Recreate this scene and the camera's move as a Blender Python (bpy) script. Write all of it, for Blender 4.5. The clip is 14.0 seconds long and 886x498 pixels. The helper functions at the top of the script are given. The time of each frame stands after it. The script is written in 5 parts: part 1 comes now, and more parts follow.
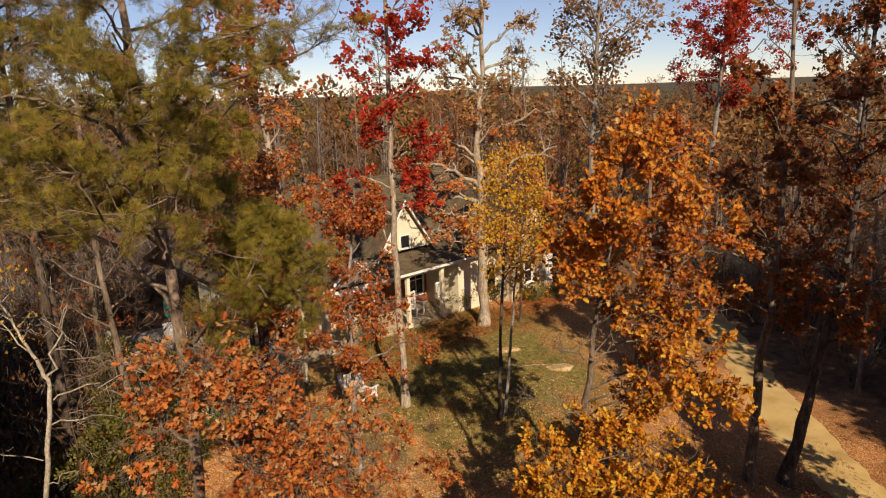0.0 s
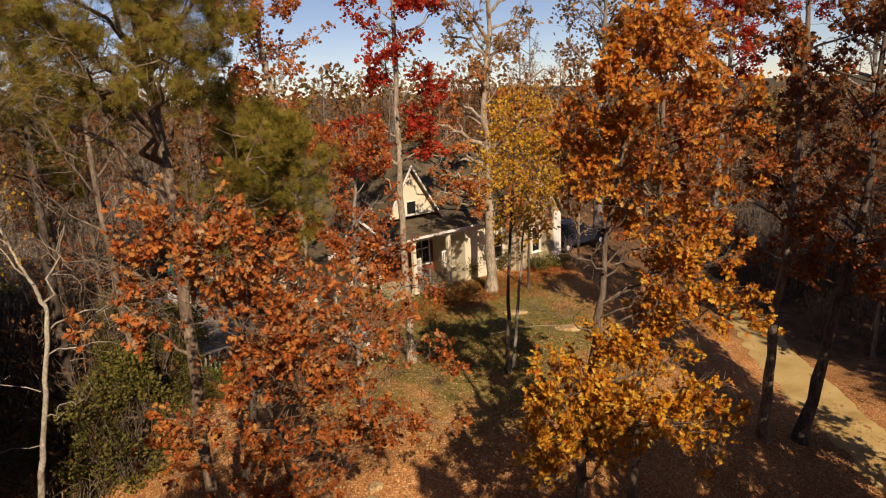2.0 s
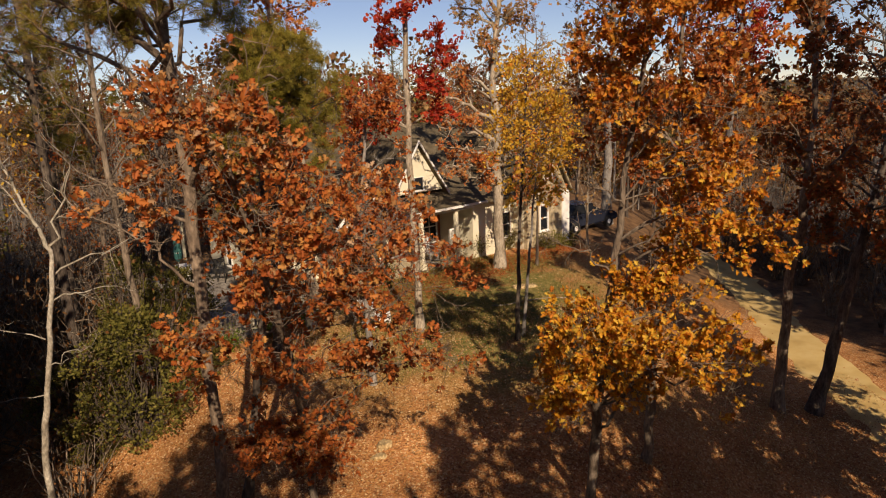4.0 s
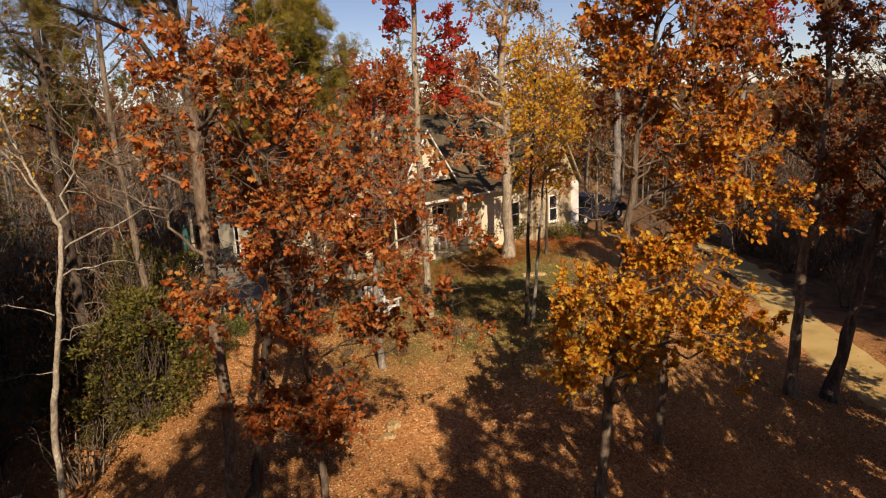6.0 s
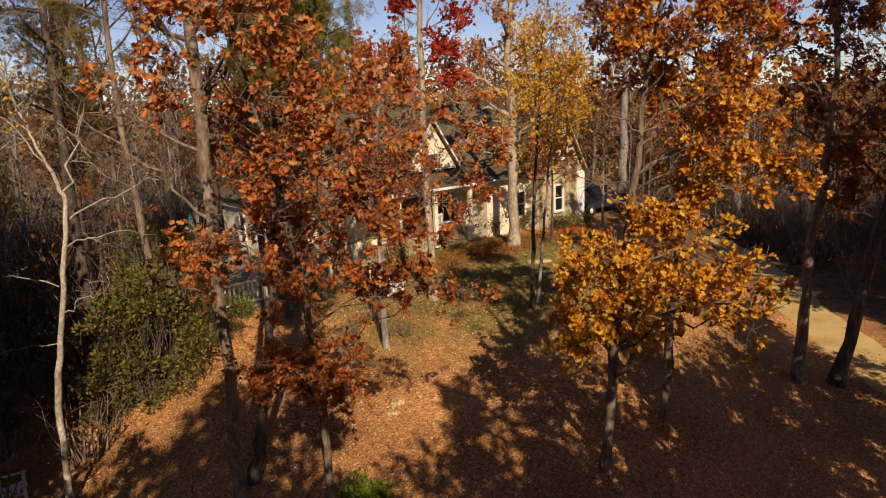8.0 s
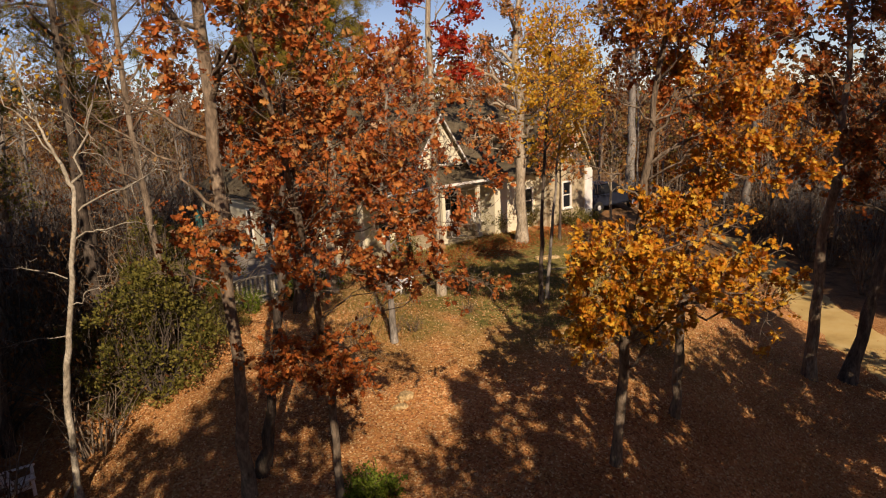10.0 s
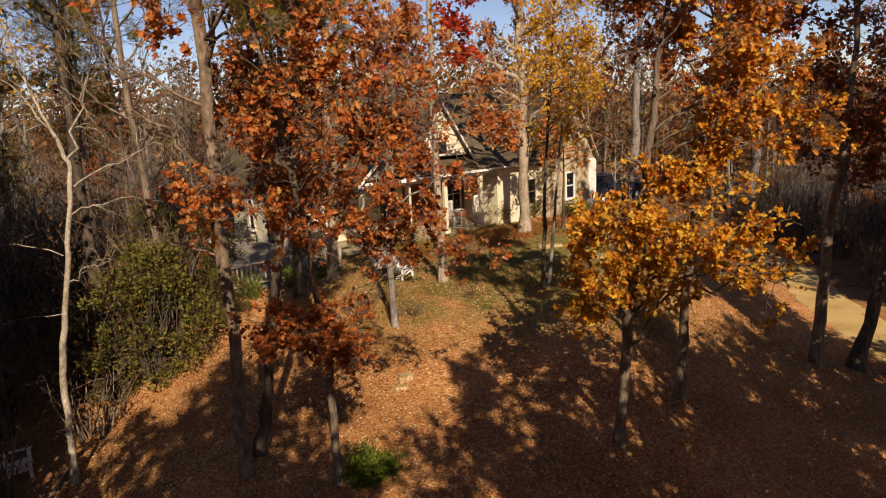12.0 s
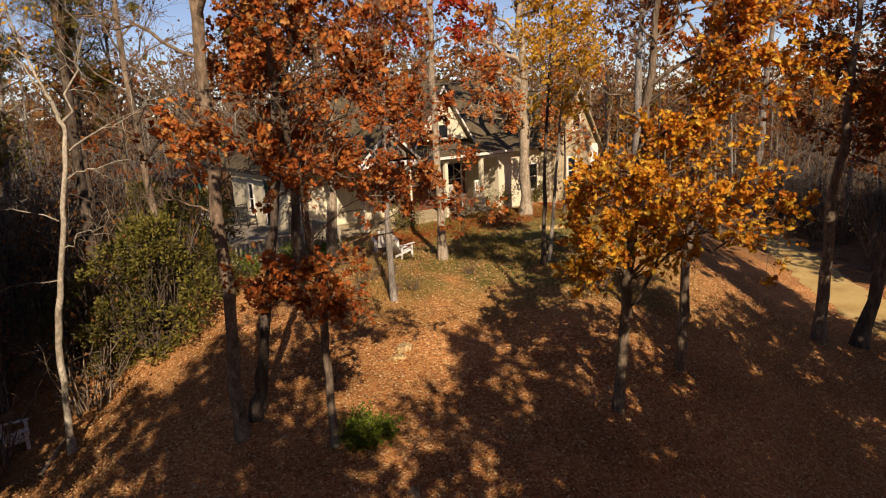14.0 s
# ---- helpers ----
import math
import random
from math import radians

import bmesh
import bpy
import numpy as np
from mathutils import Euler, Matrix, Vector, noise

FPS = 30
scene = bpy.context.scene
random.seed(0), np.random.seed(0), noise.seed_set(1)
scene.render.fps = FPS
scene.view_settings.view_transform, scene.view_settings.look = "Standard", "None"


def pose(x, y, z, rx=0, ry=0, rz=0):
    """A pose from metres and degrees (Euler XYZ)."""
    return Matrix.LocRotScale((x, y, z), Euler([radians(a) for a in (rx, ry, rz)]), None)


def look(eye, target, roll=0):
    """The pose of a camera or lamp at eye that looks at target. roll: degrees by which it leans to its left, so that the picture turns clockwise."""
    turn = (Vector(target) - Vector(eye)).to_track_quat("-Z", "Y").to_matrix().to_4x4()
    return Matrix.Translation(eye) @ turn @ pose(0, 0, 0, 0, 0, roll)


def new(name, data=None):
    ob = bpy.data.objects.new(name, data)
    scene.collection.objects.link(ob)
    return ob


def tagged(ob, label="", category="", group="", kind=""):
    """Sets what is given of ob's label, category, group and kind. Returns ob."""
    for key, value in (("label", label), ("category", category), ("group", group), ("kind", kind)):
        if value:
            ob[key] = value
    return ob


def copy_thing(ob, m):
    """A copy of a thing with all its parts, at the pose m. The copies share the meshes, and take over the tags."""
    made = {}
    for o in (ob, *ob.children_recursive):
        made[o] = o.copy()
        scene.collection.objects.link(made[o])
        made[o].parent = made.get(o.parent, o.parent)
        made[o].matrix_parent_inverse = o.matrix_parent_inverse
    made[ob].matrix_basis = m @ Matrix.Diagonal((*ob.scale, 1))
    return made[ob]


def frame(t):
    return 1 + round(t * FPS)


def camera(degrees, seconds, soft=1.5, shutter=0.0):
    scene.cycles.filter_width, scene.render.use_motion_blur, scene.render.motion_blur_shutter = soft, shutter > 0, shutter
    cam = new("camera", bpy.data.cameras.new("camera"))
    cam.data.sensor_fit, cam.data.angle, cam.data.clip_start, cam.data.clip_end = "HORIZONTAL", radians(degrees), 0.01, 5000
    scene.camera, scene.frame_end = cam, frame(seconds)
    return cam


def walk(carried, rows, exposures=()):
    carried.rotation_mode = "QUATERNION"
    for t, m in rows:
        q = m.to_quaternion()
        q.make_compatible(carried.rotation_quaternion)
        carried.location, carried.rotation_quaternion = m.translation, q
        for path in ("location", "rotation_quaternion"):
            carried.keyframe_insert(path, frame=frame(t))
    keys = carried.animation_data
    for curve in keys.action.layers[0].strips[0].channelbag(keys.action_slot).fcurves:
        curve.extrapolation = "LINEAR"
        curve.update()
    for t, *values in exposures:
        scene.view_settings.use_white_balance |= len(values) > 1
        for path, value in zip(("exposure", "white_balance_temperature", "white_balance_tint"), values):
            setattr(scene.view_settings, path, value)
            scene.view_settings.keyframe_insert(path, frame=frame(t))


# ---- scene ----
cam = camera(68.0, 14.0, soft=1.15)
PATH = [
    (0, (0.751, 0.238, 11.364), (0.729, 2.182, 10.894), -2.4),
    (0.5, (0.646, 0.253, 10.948), (0.627, 2.197, 10.48), -2.4),
    (1, (0.669, 0.275, 10.578), (0.642, 2.219, 10.108), -2.4),
    (1.5, (0.675, 0.273, 10.182), (0.641, 2.216, 9.713), -2.5),
    (2, (0.688, 0.249, 9.785), (0.646, 2.194, 9.319), -2.6),
    (2.5, (0.657, 0.23, 9.45), (0.612, 2.174, 8.986), -2.6),
    (3, (0.548, 0.247, 9.114), (0.502, 2.192, 8.651), -2.5),
    (5.5, (0.456, 0.254, 8.252), (0.383, 2.2, 7.798), -2.7),
    (6, (0.429, 0.238, 8.112), (0.351, 2.185, 7.659), -2.7),
    (6.5, (0.414, 0.214, 7.938), (0.332, 2.16, 7.488), -2.7),
    (7, (0.431, 0.185, 7.784), (0.344, 2.132, 7.333), -2.8),
    (7.5, (0.442, 0.159, 7.629), (0.351, 2.106, 7.181), -2.7),
    (10, (0.367, 0.201, 7.35), (0.253, 2.148, 6.906), -2.7),
    (10.5, (0.33, 0.233, 7.249), (0.214, 2.18, 6.808), -2.7),
    (11, (0.358, 0.254, 7.139), (0.238, 2.201, 6.697), -2.7),
    (11.5, (0.386, 0.269, 6.979), (0.263, 2.216, 6.54), -2.8),
    (12, (0.421, 0.283, 6.816), (0.294, 2.231, 6.378), -2.8),
    (12.5, (0.446, 0.288, 6.676), (0.316, 2.235, 6.237), -2.8),
    (13, (0.464, 0.284, 6.496), (0.332, 2.232, 6.06), -2.9),
    (13.5, (0.495, 0.265, 6.29), (0.358, 2.212, 5.857), -2.9),
    (14, (0.509, 0.25, 6.116), (0.371, 2.197, 5.679), -2.9),
]
walk(cam, [(t, look(eye, target, roll)) for t, eye, target, roll in PATH], exposures=[(0.0, 0.13, 8300, 19), (2.5, 0.0, 8300, 19), (6.5, 0.05, 8300, 19), (10.5, 0.08, 8300, 19), (14.0, 0.20, 8300, 19)])

# ---- light ----
SUN_AZ = Vector((0.27, -0.963, 0.0)).normalized()
SUN_EL = radians(34)
to_sun = Vector((SUN_AZ.x * math.cos(SUN_EL), SUN_AZ.y * math.cos(SUN_EL), math.sin(SUN_EL)))
world = bpy.data.worlds.new("sky")
scene.world = world
world.use_nodes = True
wn = world.node_tree.nodes
sky = wn.new("ShaderNodeTexSky")
sky.sky_type, sky.sun_disc = "NISHITA", False
sky.sun_elevation, sky.sun_rotation = SUN_EL, math.atan2(to_sun.x, to_sun.y)
sky.air_density, sky.dust_density, sky.ozone_density = 0.75, 0.0, 2.6
tint = wn.new("ShaderNodeMix")
tint.data_type, tint.blend_type = "RGBA", "MULTIPLY"
tint.inputs[0].default_value, tint.inputs[7].default_value = 1.0, (0.89, 0.95, 1.12, 1)
world.node_tree.links.new(sky.outputs[0], tint.inputs[6])
world.node_tree.links.new(tint.outputs[2], wn["Background"].inputs[0])
wn["Background"].inputs[1].default_value = 0.086
sun = new("sun", bpy.data.lights.new("sun", "SUN"))
sun.data.energy, sun.data.angle, sun.data.color = 5.2, radians(0.53), (1.0, 0.92, 0.8)
sun.matrix_world = look(to_sun * 60, (0, 0, 0))

# ---- materials ----
def material(name, colours, scale=8.0, rough=0.85, bump=0.3, detail=6.0, stretch=(1, 1, 1), island=False, obj=False, thin=0.0, metal=0.0, dist=0.02, fine=0.0, spec=0.3):
    """Noise-driven colour between the given colours, with bump; island or obj: also varied piece by piece."""
    m = bpy.data.materials.new(name)
    m.use_nodes = True
    n, l = m.node_tree.nodes, m.node_tree.links
    bsdf = n["Principled BSDF"]
    bsdf.inputs["Roughness"].default_value, bsdf.inputs["Metallic"].default_value = rough, metal
    bsdf.inputs["Specular IOR Level"].default_value = spec
    ramp = n.new("ShaderNodeValToRGB")
    while len(ramp.color_ramp.elements) < len(colours):
        ramp.color_ramp.elements.new(0.5)
    lo, hi = (0.0, 1.0) if island or obj else (0.3, 0.7)
    for i, (e, c) in enumerate(zip(ramp.color_ramp.elements, colours)):
        e.position, e.color = lo + (hi - lo) * i / max(1, len(colours) - 1), (*c, 1)
    tc = n.new("ShaderNodeTexCoord")
    mp = n.new("ShaderNodeMapping")
    mp.inputs["Scale"].default_value = stretch
    l.new(tc.outputs["Object"], mp.inputs[0])
    noi = n.new("ShaderNodeTexNoise")
    noi.inputs["Scale"].default_value, noi.inputs["Detail"].default_value = scale, detail
    l.new(mp.outputs[0], noi.inputs["Vector"])
    src = noi.outputs["Fac"]
    if island or obj:
        g = n.new("ShaderNodeNewGeometry") if island else n.new("ShaderNodeObjectInfo")
        mix = n.new("ShaderNodeMath")
        mix.operation = "MULTIPLY_ADD"
        mix.inputs[1].default_value = 0.8
        add = n.new("ShaderNodeMath")
        add.operation = "MULTIPLY_ADD"
        add.inputs[1].default_value = 0.7
        add.inputs[2].default_value = -0.25
        l.new(noi.outputs["Fac"], add.inputs[0])
        l.new(g.outputs["Random Per Island" if island else "Random"], mix.inputs[0])
        l.new(add.outputs[0], mix.inputs[2])
        src = mix.outputs[0]
    l.new(src, ramp.inputs[0])
    col = ramp.outputs[0]
    if fine:
        n2 = n.new("ShaderNodeTexNoise")
        n2.inputs["Scale"].default_value, n2.inputs["Detail"].default_value = fine, 4
        l.new(mp.outputs[0], n2.inputs["Vector"])
        mr = n.new("ShaderNodeMapRange")
        mr.inputs[1].default_value, mr.inputs[2].default_value, mr.inputs[3].default_value, mr.inputs[4].default_value = 0.3, 0.7, 0.55, 1.35
        l.new(n2.outputs["Fac"], mr.inputs[0])
        mul = n.new("ShaderNodeMix")
        mul.data_type, mul.blend_type = "RGBA", "MULTIPLY"
        mul.inputs[0].default_value = 1.0
        l.new(col, mul.inputs[6])
        l.new(mr.outputs[0], mul.inputs[7])
        col = mul.outputs[2]
    l.new(col, bsdf.inputs["Base Color"])
    if bump:
        b = n.new("ShaderNodeBump")
        b.inputs["Strength"].default_value, b.inputs["Distance"].default_value = bump, dist
        nb = n.new("ShaderNodeTexNoise")
        nb.inputs["Scale"].default_value, nb.inputs["Detail"].default_value = scale * 4, 5
        l.new(mp.outputs[0], nb.inputs["Vector"])
        l.new(nb.outputs["Fac"], b.inputs["Height"])
        l.new(b.outputs[0], bsdf.inputs["Normal"])
    if thin:
        tr = n.new("ShaderNodeBsdfTranslucent")
        l.new(col, tr.inputs[0])
        ms = n.new("ShaderNodeMixShader")
        ms.inputs[0].default_value = thin
        l.new(bsdf.outputs[0], ms.inputs[1])
        l.new(tr.outputs[0], ms.inputs[2])
        l.new(ms.outputs[0], n["Material Output"].inputs[0])
    return m


def leaf_mat(name, colours):
    return material(name, colours, scale=0.9, rough=0.55, bump=0, detail=2, island=True, thin=0.44, spec=0.18)


M_ORANGE = leaf_mat("leaf_orange", [(0.22, 0.06, 0.025), (0.42, 0.11, 0.034), (0.56, 0.165, 0.045), (0.64, 0.21, 0.055), (0.62, 0.30, 0.09), (0.44, 0.23, 0.10), (0.78, 0.55, 0.36)])
M_FLAME = leaf_mat("leaf_flame", [(0.24, 0.065, 0.018), (0.46, 0.125, 0.024), (0.60, 0.185, 0.03), (0.68, 0.25, 0.038), (0.72, 0.33, 0.05), (0.50, 0.20, 0.05), (0.78, 0.50, 0.18)])
M_AMBER = leaf_mat("leaf_amber", [(0.30, 0.095, 0.018), (0.54, 0.185, 0.026), (0.68, 0.28, 0.032), (0.74, 0.38, 0.04), (0.80, 0.53, 0.09), (0.56, 0.19, 0.03)])
M_YELLOW = leaf_mat("leaf_yellow", [(0.38, 0.18, 0.02), (0.60, 0.34, 0.04), (0.70, 0.44, 0.07), (0.56, 0.35, 0.06)])
M_RED = leaf_mat("leaf_red", [(0.16, 0.014, 0.012), (0.40, 0.035, 0.02), (0.54, 0.065, 0.026), (0.56, 0.13, 0.035)])
M_RUST = leaf_mat("leaf_rust", [(0.15, 0.045, 0.017), (0.34, 0.085, 0.024), (0.47, 0.13, 0.034), (0.44, 0.18, 0.05)])
M_TAN = leaf_mat("leaf_tan", [(0.17, 0.10, 0.05), (0.34, 0.20, 0.085), (0.46, 0.28, 0.11), (0.46, 0.23, 0.07)])
M_BROWN = leaf_mat("leaf_brown", [(0.09, 0.042, 0.02), (0.20, 0.088, 0.033), (0.29, 0.13, 0.046), (0.25, 0.145, 0.065)])
M_NEEDLE = leaf_mat("needle_green", [(0.06, 0.056, 0.013), (0.17, 0.15, 0.025), (0.30, 0.25, 0.042), (0.42, 0.29, 0.065)])
M_OLIVE = leaf_mat("leaf_olive", [(0.05, 0.05, 0.014), (0.12, 0.115, 0.026), (0.21, 0.19, 0.045), (0.31, 0.25, 0.07)])
M_GRASSY = leaf_mat("leaf_fresh", [(0.06, 0.09, 0.012), (0.13, 0.19, 0.024), (0.23, 0.27, 0.04)])
M_LITTER = leaf_mat("leaf_litter", [(0.27, 0.115, 0.05), (0.47, 0.235, 0.095), (0.57, 0.34, 0.145), (0.74, 0.57, 0.34), (0.52, 0.22, 0.085)])
M_BARK = material("bark_brown", [(0.10, 0.075, 0.055), (0.19, 0.145, 0.105), (0.27, 0.215, 0.16)], 7, 0.95, 0.9, stretch=(1, 1, 0.25), dist=0.03, fine=30)
M_PINEBARK = material("bark_pine", [(0.11, 0.078, 0.054), (0.205, 0.15, 0.105), (0.29, 0.22, 0.155)], 7, 0.95, 0.9, stretch=(1, 1, 0.4), dist=0.03, fine=24)
M_PALE = material("bark_pale", [(0.20, 0.16, 0.11), (0.33, 0.275, 0.205), (0.43, 0.37, 0.29)], 6, 0.9, 0.6, stretch=(1, 1, 0.3), dist=0.02, fine=26)
M_BIRCH = material("bark_white", [(0.20, 0.17, 0.125), (0.36, 0.32, 0.25), (0.46, 0.42, 0.34)], 6, 0.85, 0.5, stretch=(1, 1, 0.5), dist=0.02, fine=26)
M_DARK = material("bark_dark", [(0.045, 0.034, 0.027), (0.09, 0.07, 0.055), (0.15, 0.12, 0.095)], 7, 0.95, 0.9, stretch=(1, 1, 0.25), dist=0.03, fine=30)
M_GREY = material("bark_grey", [(0.13, 0.115, 0.10), (0.22, 0.20, 0.175), (0.30, 0.27, 0.235)], 7, 0.95, 0.8, stretch=(1, 1, 0.3), dist=0.02, fine=30)
M_ROOF = material("shingle", [(0.08, 0.064, 0.042), (0.118, 0.095, 0.062), (0.155, 0.126, 0.084)], 3, 0.97, 0.4, fine=40, spec=0.03)
M_CREAM = material("cream_siding", [(0.64, 0.58, 0.43), (0.70, 0.65, 0.49), (0.73, 0.68, 0.53)], 1.4, 0.8, 0.04)
M_WHITE = material("white_paint", [(0.70, 0.69, 0.65), (0.78, 0.77, 0.73), (0.82, 0.81, 0.78)], 5, 0.6, 0.1)
M_STONE = material("tan_stone", [(0.30, 0.24, 0.15), (0.45, 0.37, 0.24), (0.54, 0.46, 0.32)], 4, 0.9, 0.5, fine=22)
M_DECK = material("weathered_wood", [(0.17, 0.15, 0.125), (0.25, 0.225, 0.19), (0.33, 0.30, 0.26)], 5, 0.85, 0.4, stretch=(1, 1, 1), fine=30)
M_RAIL = material("pale_rail_wood", [(0.32, 0.29, 0.22), (0.44, 0.40, 0.31), (0.52, 0.48, 0.38)], 6, 0.8, 0.3, fine=26)
M_PORCH_RED = material("porch_red_bounce", [(0.22, 0.075, 0.045), (0.32, 0.11, 0.06), (0.38, 0.16, 0.10)], 5, 0.9, 0.4, obj=True)
M_GLASS = material("dark_glass", [(0.012, 0.014, 0.018), (0.02, 0.022, 0.026)], 3, 0.08, 0)
M_ROCK = material("pale_rock", [(0.28, 0.19, 0.09), (0.42, 0.30, 0.15), (0.52, 0.40, 0.22)], 5, 0.9, 0.6, fine=20)
M_TEAL = material("teal_canvas", [(0.02, 0.09, 0.085), (0.03, 0.13, 0.12), (0.045, 0.17, 0.155)], 6, 0.8, 0.2)
M_IRON = material("dark_iron", [(0.02, 0.02, 0.02), (0.04, 0.038, 0.036)], 20, 0.5, 0.1)
M_DOOR = material("red_brown_door", [(0.16, 0.05, 0.03), (0.22, 0.075, 0.04)], 9, 0.6, 0.1, stretch=(1, 1, 0.2))
M_RUBBER = material("tyre_rubber", [(0.015, 0.015, 0.015), (0.03, 0.03, 0.03)], 20, 0.8, 0.2)
M_DARKCAR = material("dark_blue_paint", [(0.015, 0.018, 0.03), (0.025, 0.03, 0.045)], 2, 0.25, 0.02)


# ---- terrain ----
def smooth(t):
    t = np.clip(t, 0.0, 1.0)
    return t * t * (3 - 2 * t)


def ground_z(x, y):
    """Height of the lawn, the bank towards the drive, the hollow to the west and the far hills."""
    x, y = np.asarray(x, float), np.asarray(y, float)
    z = 0.30 + 1.05 * smooth((y - 9.5) / 10.0)
    z = z - 3.0 * smooth((x - (1.8 + np.clip(y - 14, -6, 30) * 0.22)) / 9.0)
    z = z - 1.7 * smooth((-5.0 - x) / 5.0) * smooth((20.0 - y) / 6.0) - 1.2 * smooth((-11.0 - x) / 10.0)
    d = np.hypot(x, y - 20)
    z = z - 13.0 * smooth((d - 34) / 120.0)
    z = z + 26.0 * smooth((d - 500) / 900.0) * (0.72 + 0.2 * np.sin(np.arctan2(x, y) * 7 + 0.6) + 0.12 * np.sin(np.arctan2(x, y) * 17))
    z = z + 0.05 * np.sin(x * 1.3 + 0.7 * y) * np.cos(y * 0.9 - 0.4 * x)
    return z


def gz(x, y):
    return float(ground_z(x, y))


def mesh_object(name, verts, faces, mats, smooth_shade=False):
    """Links a mesh from arrays: verts (n, 3); faces (m, 3) or (m, 4) or a list."""
    me = bpy.data.meshes.new(name)
    v = np.asarray(verts, np.float32)
    if isinstance(faces, np.ndarray):
        k = faces.shape[1]
        me.vertices.add(len(v))
        me.vertices.foreach_set("co", v.ravel())
        me.loops.add(faces.size)
        me.loops.foreach_set("vertex_index", faces.astype(np.int32).ravel())
        me.polygons.add(len(faces))
        me.polygons.foreach_set("loop_start", np.arange(0, faces.size, k, dtype=np.int32))
        me.update(calc_edges=True)
    else:
        me.from_pydata(v.tolist(), [], faces)
    if smooth_shade:
        me.polygons.foreach_set("use_smooth", np.ones(len(me.polygons), bool))
    for m in mats if isinstance(mats, (list, tuple)) else [mats]:
        me.materials.append(m)
    me.update()
    return new(name, me)


def part(name, bm, mat, parent, label=""):
    me = bpy.data.meshes.new(name)
    bm.to_mesh(me)
    bm.free()
    me.materials.append(mat)
    ob = new(name, me)
    ob.parent = parent
    return tagged(ob, label=label)


def under(ob, parent, label=""):
    ob.parent = parent
    return tagged(ob, label=label)


def thing(name, m, label, category, group="", kind=""):
    ob = new(name)
    ob.empty_display_size = 0.2
    ob.matrix_world = m
    return tagged(ob, label, category, group, kind)


# ground: one sheet, fine near the camera and coarse towards the horizon
def axis(fine_lo, fine_hi, step, far):
    a = list(np.arange(fine_lo, fine_hi + 1e-6, step))
    s, lo, hi = step, fine_lo, fine_hi
    while hi < far:
        s *= 1.22
        hi += s
        lo -= s
        a.append(hi)
        a.insert(0, lo)
    return np.array(a)


gx, gy = axis(-16, 20, 0.3, 3200), axis(-6, 42, 0.3, 3200)
X, Y = np.meshgrid(gx, gy)
Z = ground_z(X, Y)
near = np.exp(-((X / 30) ** 2 + ((Y - 18) / 30) ** 2))
rng0 = np.random.default_rng(3)
Z = Z + near * rng0.normal(0, 0.02, Z.shape)
nx, ny = len(gx), len(gy)
idx = np.arange(nx * ny).reshape(ny, nx)
quads = np.stack([idx[:-1, :-1], idx[:-1, 1:], idx[1:, 1:], idx[1:, :-1]], -1).reshape(-1, 4)


